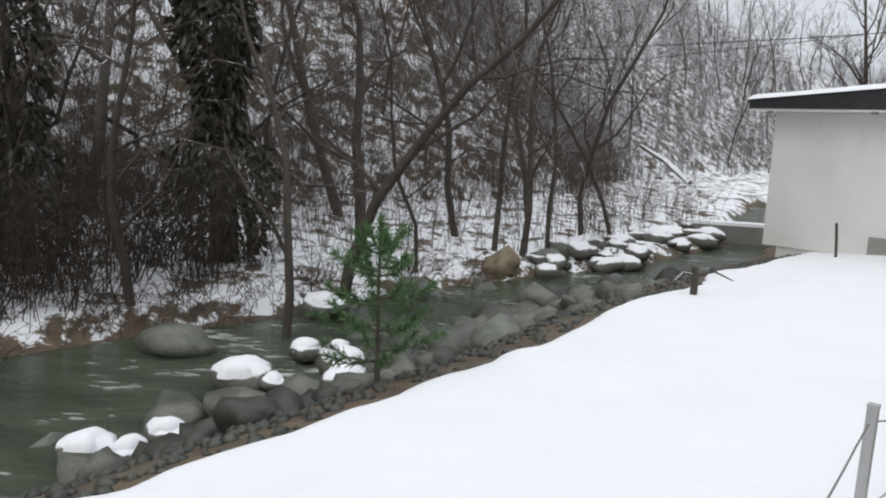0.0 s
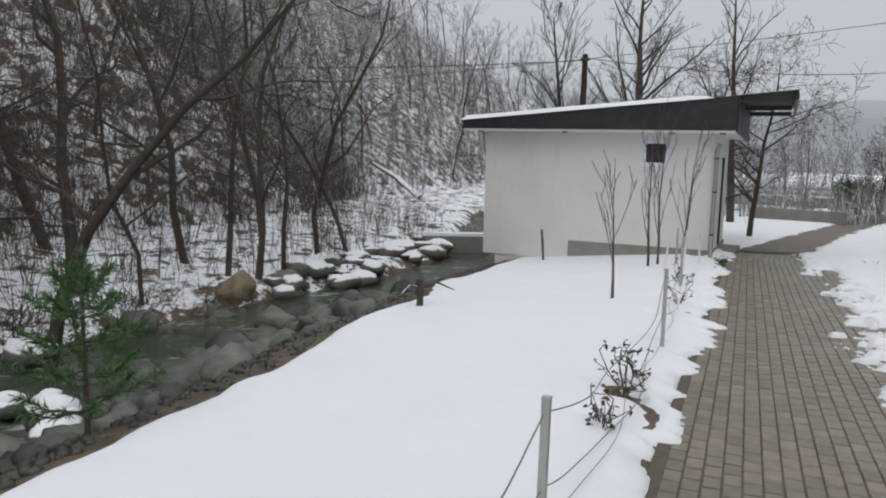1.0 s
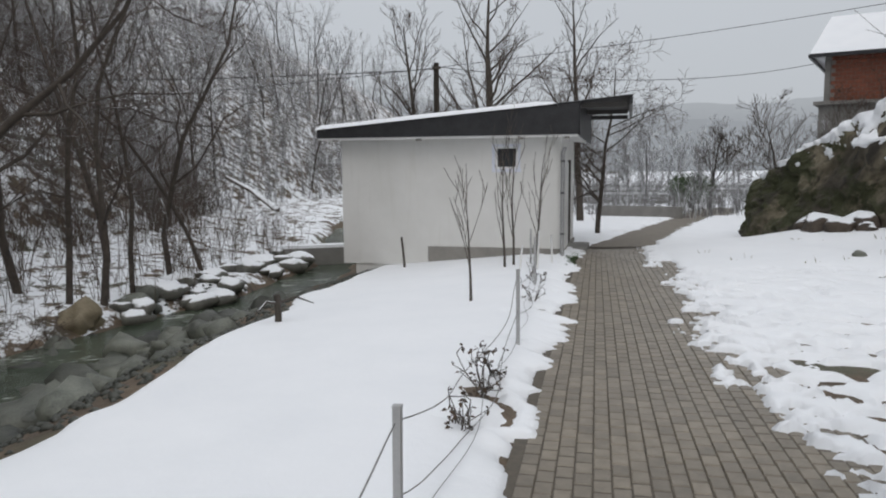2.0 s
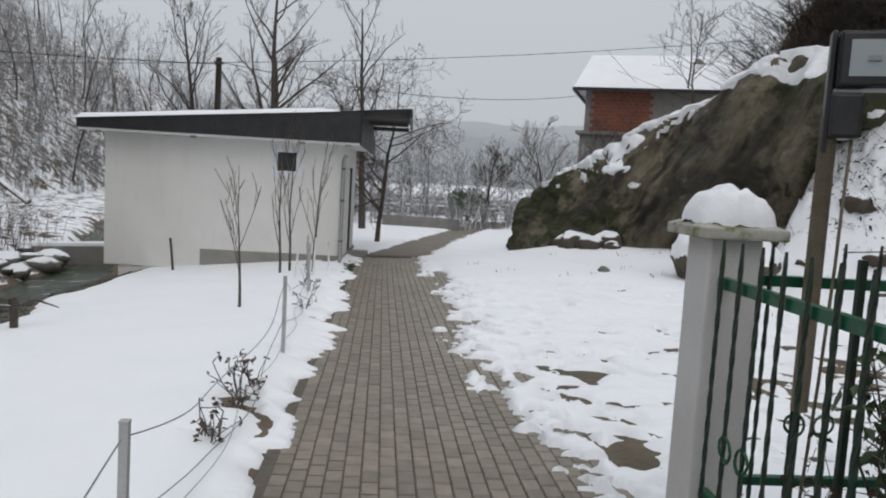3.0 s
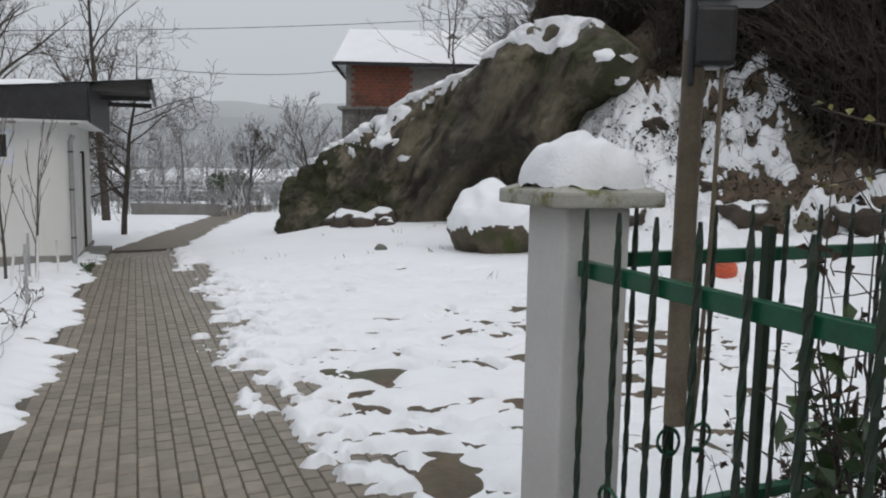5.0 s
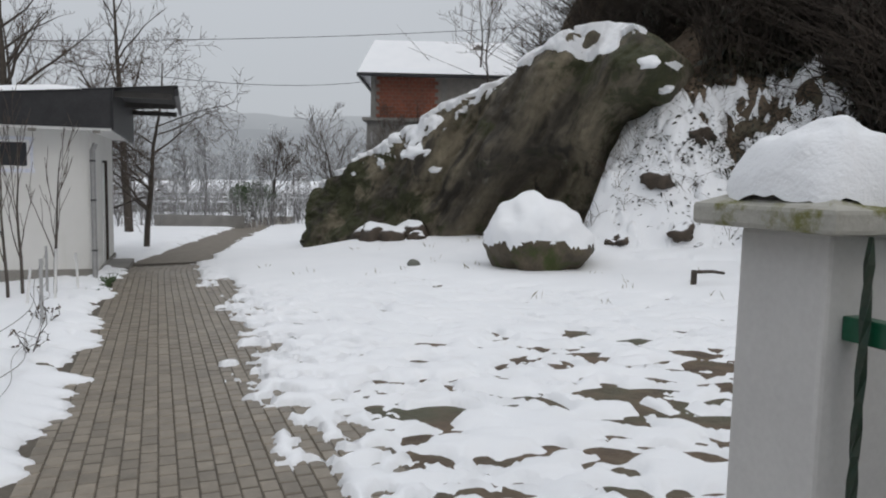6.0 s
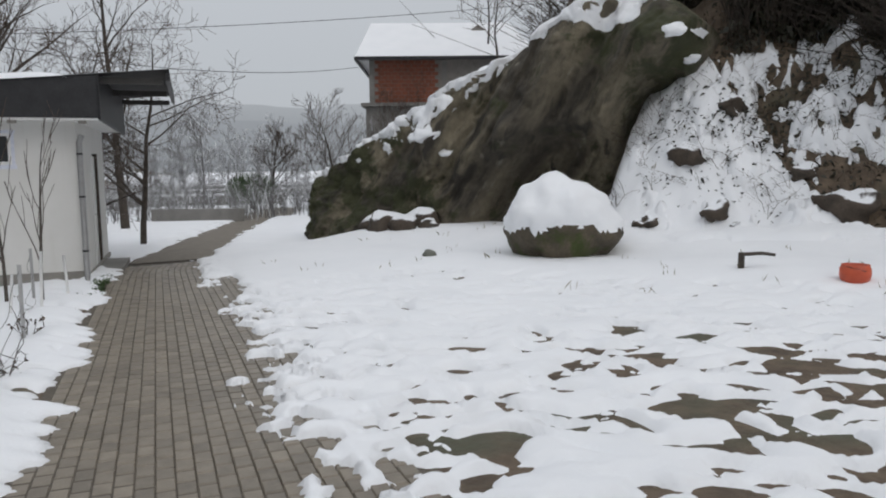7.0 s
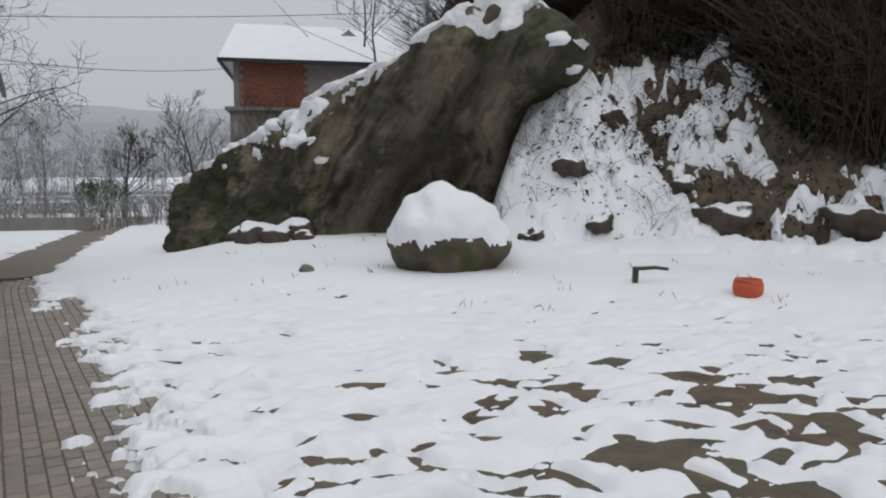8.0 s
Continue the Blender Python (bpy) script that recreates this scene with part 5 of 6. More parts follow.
def build_stones():
    rng = np.random.RandomState(17)
    kinds = [stone_mesh(i, 0.5 + 0.08 * i) for i in range(7)]
    snowy = [stone_mesh(20 + i, 0.6, M_STONESNOW) for i in range(5)]
    made = 0
    while made < 290:
        u, v = rng.uniform(1.0, 15), 0
        e = float(bank_edge(u))
        v = e + rng.uniform(0.9, 4.9)
        x, y = u * RIVER_T[0] + v * RIVER_N[0], u * RIVER_T[1] + v * RIVER_N[1]
        if x > 5.5:
            continue
        size = rng.choice([0.11, 0.16, 0.22, 0.30, 0.42], p=[0.30, 0.28, 0.22, 0.14, 0.06])
        ob = new("river_stone", kinds[rng.randint(7)])
        ob.matrix_world = Matrix.Translation((x, y, ground_z(x, y) + size * 0.15)) @ Euler((rng.uniform(-0.3, 0.3), rng.uniform(-0.3, 0.3), rng.uniform(0, 6.3))).to_matrix().to_4x4() @ Matrix.Diagonal((size, size, size, 1))
        tagged(ob, "wet grey-green stone on the stream bank", "stone", "stones of the stream bank")
        made += 1
    # finer gravel between them
    gv, gf, n = [], [], 0
    base = np.array([(1, 0, 0), (0, 1, 0), (-1, 0, 0), (0, -1, 0), (0, 0, 0.7), (0, 0, -0.6)], float)
    tri = [(0, 1, 4), (1, 2, 4), (2, 3, 4), (3, 0, 4), (1, 0, 5), (2, 1, 5), (3, 2, 5), (0, 3, 5)]
    for _ in range(5200):
        u = rng.uniform(-1, 18)
        v = float(bank_edge(u)) + rng.uniform(0.02, 4.6)
        x, y = u * RIVER_T[0] + v * RIVER_N[0], u * RIVER_T[1] + v * RIVER_N[1]
        size = rng.uniform(0.02, 0.07)
        a = rng.uniform(0, 6.3)
        R = np.array([[math.cos(a), -math.sin(a), 0], [math.sin(a), math.cos(a), 0], [0, 0, 1]])
        gv.append((base * (1 + rng.uniform(-0.3, 0.3, (6, 1)))) @ R.T * size + np.array([x, y, ground_z(x, y) + size * 0.1]))
        gf += [[n + i for i in f] for f in tri]
        n += 6
    ob = link_mesh("gravel", np.concatenate(gv), gf, M_STONE, smooth=True)
    tagged(ob, "wet pebbles and broken stone on the bank", "gravel", kind="stuff")
    # larger stones in and beside the water, several with snow on top
    for i, (x, y, z, r, cap) in enumerate((
        (-2.77, 8.32, -1.62, 0.42, True), (-2.33, 9.51, -1.62, 0.27, True), (-1.67, 8.89, -1.55, 0.36, True), (-1.47, 8.07, -1.5, 0.30, True), (-2.32, 8.1, -1.6, 0.2, True),
        (-3.44, 6.11, -1.62, 0.30, True), (-3.04, 6.11, -1.6, 0.22, True), (-2.89, 6.54, -1.6, 0.24, True), (-1.88, 9.61, -1.6, 0.18, True), (-0.29, 10.26, -1.55, 0.22, True),
        (-4.15, 9.67, -1.66, 0.55, False), (-3.1, 7.2, -1.75, 0.45, False), (-2.4, 7.3, -1.6, 0.38, False), (-1.9, 7.6, -1.55, 0.33, False), (1.05, 13.9, -1.75, 0.42, False), (1.5, 13.6, -1.75, 0.33, False),
        (-1.5, 14.2, -1.72, 0.55, False), (-2.6, 11.7, -1.55, 0.42, True))):
        ob = new("bank_boulder", (snowy if cap else kinds)[i % 5])
        ob.matrix_world = Matrix.Translation((x, y, z)) @ Matrix.Rotation(i * 1.3, 4, "Z") @ Matrix.Diagonal((r, r, r * 0.9, 1))
        tagged(ob, "dark stone with a cap of snow beside the stream" if cap else "dark wet boulder lying in the stream", "rock", "boulders in the stream")
        if cap:
            verts = []
            for q in range(10):
                rr = q / 9
                for j in range(20):
                    t = j * 2 * math.pi / 20
                    k = 0.66 * r * rr * (1 + 0.18 * math.sin(2 * t + i) + 0.1 * math.sin(5 * t))
                    verts.append((x + k * math.cos(t), y + k * math.sin(t), z + r * 0.50 * math.sqrt(1 - 0.72 * rr * rr) + 0.045 * (1 - rr ** 3) - (0.06 if q == 9 else 0)))
            sn = link_mesh("stone_snow", verts, lattice(10, 20, True), M_SNOW, None, "", True)
            tagged(sn, "pillow of snow on a bank stone", "snow", kind="stuff")
    # snow-covered rubble of the far bank
    i = 0
    while i < 46:
        u = rng.uniform(13.5, 24)
        x0 = rng.uniform(-0.2, 1.1)
        v = float(far_shore(u)) + x0 - (0.0 if u < 19 else -0.2) + 5.0 * float(smooth01(19, 38, u))
        x, y = u * RIVER_T[0] + v * RIVER_N[0], u * RIVER_T[1] + v * RIVER_N[1]
        r = rng.uniform(0.22, 0.5)
        ob = new("bank_boulder", snowy[i % 5])
        ob.matrix_world = Matrix.Translation((x, y, max(ground_z(x, y), WATER_Z) + r * 0.2)) @ Matrix.Rotation(i * 2.3, 4, "Z") @ Matrix.Diagonal((r, r * 0.9, r * 0.8, 1))
        tagged(ob, "snow-covered rubble stone on the far bank", "rock", "rubble of the far bank")
        i += 1
    och = boulder("ochre_boulder", (0.33, 16.05, -1.62), (0.36, 0.42, 0.40), M_OCHRE, 5.0, "ochre-coloured stone at the far water's edge", rough=0.7, subdiv=3)


build_stones()


# ---- trees of the far bank and the valley side ----
def build_far_bank():
    specs = (
        (-2.96, 10.6, 7.5, 0.10, 41, (0.12, 0.05)), (-2.5, 12.3, 8.5, 0.14, 42, (0.10, 0.0)), (-2.75, 15.5, 9.0, 0.16, 43, (-0.05, 0.05)), (-1.45, 14.9, 8.0, 0.06, 44, (0.04, 0)),
        (0.1, 17.0, 9.0, 0.09, 45, (0.05, 0.1)), (0.75, 16.9, 8.5, 0.10, 46, (0.03, 0)), (1.4, 18.2, 8.0, 0.08, 47, (0.15, 0)), (-0.9, 18.5, 10.0, 0.12, 48, (0, 0)),
        (2.4, 19.8, 9.0, 0.10, 49, (0.05, 0)), (-4.6, 14.2, 9.5, 0.13, 50, (0.05, -0.05)), (-7.6, 11.6, 9.0, 0.14, 51, (0.0, 0.0)), (-5.4, 10.7, 6.0, 0.10, 52, (-0.1, 0.0)),
        (-8.6, 15.0, 11.0, 0.18, 53, (0, 0)), (3.4, 21.3, 8.0, 0.08, 54, (-0.03, 0.02)), (-3.9, 18.6, 11.0, 0.17, 55, (0.02, 0)), (1.0, 21.5, 10.0, 0.11, 56, (0.04, 0)))
    for i, (x, y, h, r, sd, lean) in enumerate(specs):
        tree("bank_tree", at(x, y), sd, "dark leafless riverside tree with snow on its limbs", "tree", "trees of the far bank", height_m=h, radius=r * 0.8, levels=4, spread=0.58, first=0.2, n_child=(9, 6, 4), lean=lean, wander=0.27, twig=0.007, up=0.08, ratio=0.42)
    # two ivy-grown trunks
    for i, (x, y, h, r, sd) in enumerate(((-5.0, 13.5, 11.0, 0.30, 61), (-7.6, 11.4, 5.0, 0.20, 62))):
        ob = tree("ivy_tree", at(x, y), sd, "thick dark tree trunk wrapped in ivy and creepers", "tree", "ivy-grown trees", height_m=h, radius=r, levels=4, spread=0.6, first=0.3, n_child=(9, 5, 3), wander=0.08, twig=0.008, up=0.2, ratio=0.35)
        rng = np.random.RandomState(sd + 5)
        lv = Leaves()
        for _ in range(9000 if i == 0 else 1500):
            z = h * 0.92 * rng.uniform(0, 1) ** 0.8
            w = (0.34 + 0.28 * math.sin(z * 1.1 + i) ** 2 + 0.25 * (z < 2.2)) * (1.25 if i == 0 else 0.95)
            a, q = rng.uniform(0, 6.3), w * math.sqrt(rng.uniform(0.15, 1))
            p = np.array([q * math.cos(a) - 0.03 * z * (i == 0), q * math.sin(a), z])
            lv.add(p, np.array([math.cos(a), math.sin(a), -0.6]) + rng.normal(size=3) * 0.4, rng.uniform(0.08, 0.2), rng.uniform(0.05, 0.11), rng, 0.4)
        lv.mesh("ivy", M_IVY, ob, "dark ivy leaves and dead creepers")


build_far_bank()


def stems(rng, n, x_of, hmin, hmax, rad, per=4, sides=3, bow=0.4, twiggy=2):
    """Many thin bent stems set on the ground."""
    B = []
    for _ in range(n):
        x, y = x_of(rng)
        B.append((x, y, ground_z(x, y) - 0.05))
    B = np.repeat(np.array(B), per, 0)
    m = len(B)
    B[:, :2] += rng.normal(size=(m, 2)) * 0.12
    h = rng.uniform(hmin, hmax, m)
    d = rng.normal(size=(m, 2)) * (bow * h * 0.5)[:, None]
    E = B + np.concatenate([d, h[:, None]], 1)
    K = B + np.concatenate([d * 0.3, 0.55 * h[:, None]], 1)
    tb = Tubes()
    tb.many(np.stack([B, K, E], 1), np.tile([rad, rad * 0.75, rad * 0.3], (m, 1)), sides)
    for _ in range(twiggy):
        f = rng.uniform(0.3, 0.9, m)[:, None]
        S = B + (E - B) * f
        T = S + np.concatenate([rng.normal(size=(m, 2)) * 0.22 * h[:, None], (h * rng.uniform(0.0, 0.3, m))[:, None]], 1)
        tb.many(np.stack([S, T], 1), np.tile([rad * 0.5, rad * 0.25], (m, 1)), sides)
    return tb


def build_valley_woods():
    rng = np.random.RandomState(77)

    def on_bench(r):
        u = r.uniform(-8, 26)
        v = float(far_shore(u)) + r.uniform(0.2, 7.5) + 5.0 * float(smooth01(19, 38, u))
        return u * RIVER_T[0] + v * RIVER_N[0], u * RIVER_T[1] + v * RIVER_N[1]

    def on_slope(r):
        u = r.uniform(-14, 34)
        v = float(far_shore(u)) + 6.0 + 22 * r.uniform(0, 1) ** 1.3 + 5.0 * float(smooth01(19, 38, u))
        return u * RIVER_T[0] + v * RIVER_N[0], u * RIVER_T[1] + v * RIVER_N[1]

    def on_edge(r):
        u = r.uniform(-6, 12)
        v = float(far_shore(u)) + r.uniform(-0.2, 0.9)
        return u * RIVER_T[0] + v * RIVER_N[0], u * RIVER_T[1] + v * RIVER_N[1]

    ob = stems(rng, 420, on_bench, 0.5, 2.2, 0.008, 4, 3, 0.7, 3).mesh("underbrush", M_BRUSH)
    tagged(ob, "brown leafless underbrush on the snowy far bank", "brush", kind="stuff")
    def on_tangle(r):
        u = r.uniform(-9, 6.5)
        v = float(far_shore(u)) + 0.4 + 6.5 * r.uniform(0, 1)
        return u * RIVER_T[0] + v * RIVER_N[0], u * RIVER_T[1] + v * RIVER_N[1]

    ob = stems(rng, 520, on_tangle, 0.5, 2.3, 0.010, 6, 3, 1.1, 4).mesh("bank_tangle", M_THICKET)
    tagged(ob, "dark brown tangle of creepers and dead shrubs on the far bank", "brush", kind="stuff")
    ob = stems(rng, 170, on_edge, 0.2, 0.6, 0.008, 6, 3, 2.0, 2).mesh("bank_brush", M_TWIG)
    tagged(ob, "dark overhanging roots and dead stems at the waterline", "brush", kind="stuff")
    def far_slope(r):
        u = r.uniform(24, 80)
        v = float(far_shore(u)) + 6.0 + 24 * r.uniform(0, 1) ** 1.2 + 5.0 * float(smooth01(19, 38, u))
        return u * RIVER_T[0] + v * RIVER_N[0], u * RIVER_T[1] + v * RIVER_N[1]

    # mist up the valley is put into the pale twig colour
    ob = stems(rng, 1500, far_slope, 0.9, 3.8, 0.016, 4, 3, 0.55, 3).mesh("far_slope_brush", M_TWIGHAZE)
    tagged(ob, "grey thicket further up the valley side, paled for mist", "brush", kind="stuff")
    ob = stems(rng, 2300, on_slope, 0.7, 3.0, 0.012, 4, 3, 0.8, 3).mesh("slope_brush", M_TWIG)
    tagged(ob, "dense dark thicket on the steep valley side", "brush", kind="stuff")
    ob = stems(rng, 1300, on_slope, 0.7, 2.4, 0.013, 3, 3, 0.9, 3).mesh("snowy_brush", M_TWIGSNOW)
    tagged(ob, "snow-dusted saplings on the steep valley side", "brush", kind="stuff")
    # some crowns snow-dusted, the others paled to imitate haze
    protos = [tree("hill_tree", at(-12 + 3 * i, 27 + 2.6 * i), 80 + i, "slender leafless tree on the wooded valley side", "tree", "trees of the valley side", twig_mat=M_TWIGSNOW if i % 2 else M_TWIGHAZE, height_m=8.0, radius=0.065, levels=4, spread=0.5, first=0.25, n_child=(10, 5, 3), wander=0.17, twig=0.012, up=0.2, ratio=0.42) for i in range(5)]
    n = 0
    while n < 190:
        u = rng.uniform(-16, 112)
        v = float(far_shore(u)) + 5.0 + 34 * rng.uniform(0, 1) + 5.0 * float(smooth01(19, 38, u))
        x, y = u * RIVER_T[0] + v * RIVER_N[0], u * RIVER_T[1] + v * RIVER_N[1]
        copy_thing(protos[n % 5], at(x, y, 0, rng.uniform(0, 6.3)) @ Matrix.Diagonal((*[rng.uniform(0.7, 1.25)] * 3, 1)))
        n += 1


build_valley_woods()


# ---- planting behind the garden fence ----
def build_shrubs():
    rng = np.random.RandomState(91)

    def shrub(name, s, p, h, width, n_stems, leaf_mat, n_leaf, leaf_len, leaf_w, label, bark, low=0.2, r=0.011, dry=0):
        x, y = path_xy(s, p)
        ob = thing(name, at(x, y), label, "shrub")
        tb, lv = Tubes(), Leaves()
        spots = []
        for _ in range(n_stems):
            a, w = rng.uniform(0, 6.3), width * math.sqrt(rng.uniform(0, 1))
            hh = h * rng.uniform(0.55, 1.05)
            b = np.array([math.cos(a) * w * 0.3, math.sin(a) * w * 0.3, -0.05])
            e = np.array([math.cos(a) * w, math.sin(a) * w, hh])
            m1 = b + (e - b) * 0.35 + rng.normal(size=3) * 0.05
            m2 = b + (e - b) * 0.7 + rng.normal(size=3) * 0.06
            tb.add([b, m1, m2, e], [r, r * 0.8, r * 0.55, r * 0.25], 5)
            for _ in range(9):
                f = rng.uniform(0.3, 1.0)
                q = m1 + (e - m1) * f
                d = rng.normal(size=3) * 0.7 + np.array([0, 0, 0.5])
                t = q + d / np.linalg.norm(d) * h * rng.uniform(0.06, 0.17)
                tb.add([q, (q + t) / 2 + rng.normal(size=3) * 0.01, t], [r * 0.4, r * 0.3, r * 0.2], 3)
                spots.append((q, t))
        tagged(tb.mesh("branchwork", bark, ob), kind="stuff")
        for _ in range(n_leaf):
            q, t = spots[rng.randint(len(spots))]
            c = q + (t - q) * rng.uniform(0.2, 1.05)
            if c[2] < low * h:
                continue
            lv.add(c, rng.normal(size=3) + np.array([0, 0, 0.2]), leaf_len * rng.uniform(0.7, 1.2), leaf_w, rng, 0.25)
        if lv.n:
            lv.mesh("foliage", leaf_mat, ob)
        return ob

    shrub("privet_shrub", -3.35, 2.85, 2.9, 0.75, 34, M_YELLOWLEAF, 3600, 0.038, 0.02, "tall brownish privet shrub with sparse yellow-green leaves", M_BARKGREY, 0.35, 0.013)
    shrub("privet_shrub", -4.0, 2.5, 3.0, 0.65, 30, M_YELLOWLEAF, 3200, 0.038, 0.02, "tall brownish privet shrub with sparse yellow-green leaves", M_BARKGREY, 0.35, 0.013)
    shrub("privet_shrub", -3.6, 3.6, 3.2, 0.8, 32, M_DRYLEAF, 1200, 0.05, 0.025, "tall leafless brown shrub behind the fence", M_BARKGREY, 0.2, 0.013)
    shrub("evergreen_shrub", -2.95, 2.35, 1.2, 0.42, 10, M_LAUREL, 200, 0.085, 0.04, "low evergreen shrub with glossy dark leaves", M_BARK, 0.1, 0.009)
    shrub("evergreen_shrub", -3.55, 2.3, 0.9, 0.45, 10, M_LAUREL, 200, 0.085, 0.04, "low evergreen shrub with glossy dark leaves", M_BARK, 0.05, 0.009)
    shrub("evergreen_shrub", -2.5, 3.5, 1.25, 0.45, 16, M_LAUREL, 360, 0.085, 0.04, "low evergreen shrub with glossy dark leaves", M_BARK, 0.1, 0.009)
    shrub("evergreen_shrub", -2.8, 3.15, 1.8, 0.5, 14, M_LAUREL, 420, 0.085, 0.04, "upright evergreen shrub with glossy dark leaves", M_BARK, 0.25, 0.01)
    shrub("leafless_shrub", -2.95, 2.75, 2.5, 0.55, 13, M_YELLOWLEAF, 420, 0.035, 0.018, "tangled brown shrub with few yellowish leaves", M_BARKGREY, 0.3, 0.009)
    shrub("leafless_shrub", -3.2, 4.4, 2.4, 0.8, 26, M_DRYLEAF, 600, 0.05, 0.025, "dense leafless brown shrub behind the planting", M_BARKGREY, 0.1, 0.011)
    shrub("withered_perennial", -2.5, 2.15, 0.75, 0.30, 12, M_DRYLEAF, 200, 0.05, 0.022, "withered brown perennial stems in the snow", M_BARK, 0.05, 0.005)
    shrub("withered_perennial", -2.45, 2.9, 0.7, 0.35, 12, M_DRYLEAF, 200, 0.05, 0.022, "withered brown perennial stems in the snow", M_BARK, 0.05, 0.005)
    shrub("withered_perennial", -1.95, 3.1, 0.6, 0.35, 18, M_DRYLEAF, 300, 0.05, 0.022, "withered brown perennial stems in the snow", M_BARK, 0.05, 0.005)
    shrub("leafless_shrub", -2.75, 2.55, 1.7, 0.5, 14, M_DRYLEAF, 420, 0.05, 0.024, "brown shrub with curled dead leaves behind the fence", M_BARKGREY, 0.1, 0.008)
    shrub("leafless_shrub", -3.4, 2.45, 2.2, 0.5, 22, M_YELLOWLEAF, 900, 0.036, 0.02, "tangled brown shrub with few yellowish leaves", M_BARKGREY, 0.3, 0.009)
    shrub("withered_perennial", -3.0, 3.0, 0.8, 0.4, 20, M_DRYLEAF, 400, 0.05, 0.022, "withered brown perennial stems in the snow", M_BARK, 0.05, 0.005)


build_shrubs()


# ---- wooded slope behind the rock ----
def build_right_slope():
    rng = np.random.RandomState(123)

    def low(r):
        return r.uniform(17.2, 21.5), r.uniform(-4, 6.8)

    def high(r):
        while True:
            x, y = r.uniform(18.2, 30) if r.uniform() < 0.6 else r.uniform(18.2, 23), r.uniform(-11, 9)
            if talus_open(x, y) < -0.05 and (y < 5.1 or x > 21.4):
                return x, y

    ob = stems(rng, 420, low, 0.12, 0.55, 0.006, 4, 3, 2.0, 3).mesh("slope_brambles", M_BRUSH)
    tagged(ob, "brown brambles and dead stems poking from the snowy slope", "brush", kind="stuff")
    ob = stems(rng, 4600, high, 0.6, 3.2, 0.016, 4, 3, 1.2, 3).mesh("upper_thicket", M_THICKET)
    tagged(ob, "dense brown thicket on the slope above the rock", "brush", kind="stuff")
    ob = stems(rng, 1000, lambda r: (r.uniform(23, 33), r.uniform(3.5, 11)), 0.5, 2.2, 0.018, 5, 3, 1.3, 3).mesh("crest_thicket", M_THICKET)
    tagged(ob, "dark brown thicket behind the crest of the rock", "brush", kind="stuff")
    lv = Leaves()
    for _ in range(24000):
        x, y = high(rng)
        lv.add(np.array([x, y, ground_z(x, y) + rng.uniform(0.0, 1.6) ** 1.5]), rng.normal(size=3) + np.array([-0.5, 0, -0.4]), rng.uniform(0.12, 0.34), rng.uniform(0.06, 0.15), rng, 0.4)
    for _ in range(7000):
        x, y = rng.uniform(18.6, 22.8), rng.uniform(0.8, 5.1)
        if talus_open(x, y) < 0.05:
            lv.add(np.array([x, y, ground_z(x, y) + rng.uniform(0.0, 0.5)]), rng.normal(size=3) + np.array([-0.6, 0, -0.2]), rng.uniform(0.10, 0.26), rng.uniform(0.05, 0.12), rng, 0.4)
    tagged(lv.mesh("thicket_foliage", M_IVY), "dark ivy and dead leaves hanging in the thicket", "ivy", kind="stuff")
    # evergreen brush half buried on the talus
    lv = Leaves()
    for _ in range(5000):
        x, y = rng.uniform(17.0, 20.5), rng.uniform(-1.5, 6.3)
        lv.add(np.array([x, y, ground_z(x, y) + rng.uniform(-0.03, 0.03)]), rng.normal(size=3) + np.array([-0.5, 0, 0.2]), rng.uniform(0.06, 0.16), rng.uniform(0.03, 0.07), rng, 0.3)
    for _ in range(800):
        k = rng.randint(4)
        cx, cy = ((18.7, 3.4), (18.4, 4.3), (19.5, 2.9), (18.0, 5.2))[k]
        x, y = cx + rng.normal() * 0.30, cy + rng.normal() * 0.42
        lv.add(np.array([x, y, ground_z(x, y) + rng.uniform(0.0, 0.3)]), rng.normal(size=3) + np.array([-0.3, 0, 0.4]), rng.uniform(0.07, 0.16), rng.uniform(0.03, 0.06), rng, 0.4)
    tagged(lv.mesh("talus_brush", M_IVY), "dark evergreen brush half buried in snow", "brush", kind="stuff")
    protos = [tree("slope_tree", at(26 + 2 * i, 3 - 2.5 * i), 140 + i, "bare brown tree leaning over the snowy slope", "tree", "trees of the near slope", twig_mat=M_THICKET, height_m=7.0, radius=0.11, levels=4, spread=0.6, first=0.15, n_child=(10, 5, 4), wander=0.15, twig=0.010, up=0.12, ratio=0.5, lean=(-0.25, 0.0)) for i in range(3)]
    for i in range(24):
        x, y = rng.uniform(22.5, 36), rng.uniform(-10, 9.5)
        copy_thing(protos[i % 3], at(x, y, 0, rng.uniform(0, 6.3)) @ Matrix.Diagonal((*[rng.uniform(0.6, 1.1)] * 3, 1)))
    for i, (x, y, sd) in enumerate(((19.6, 10.6, 151), (21.5, 8.6, 152), (22.5, 10.5, 153), (21.0, 11.6, 154), (24.0, 8.0, 155))):
        z = 4.0 + 0.25 * i
        tree("rock_bush", Matrix.Translation((x, y, z)), sd, "bare bush growing on top of the rock", "bush", "bushes on the rock", twig_mat=M_BRUSH, height_m=2.4, radius=0.03, levels=4, spread=0.6, first=0.05, n_child=(10, 5, 3), wander=0.12, twig=0.006, up=0.3, ratio=0.55)
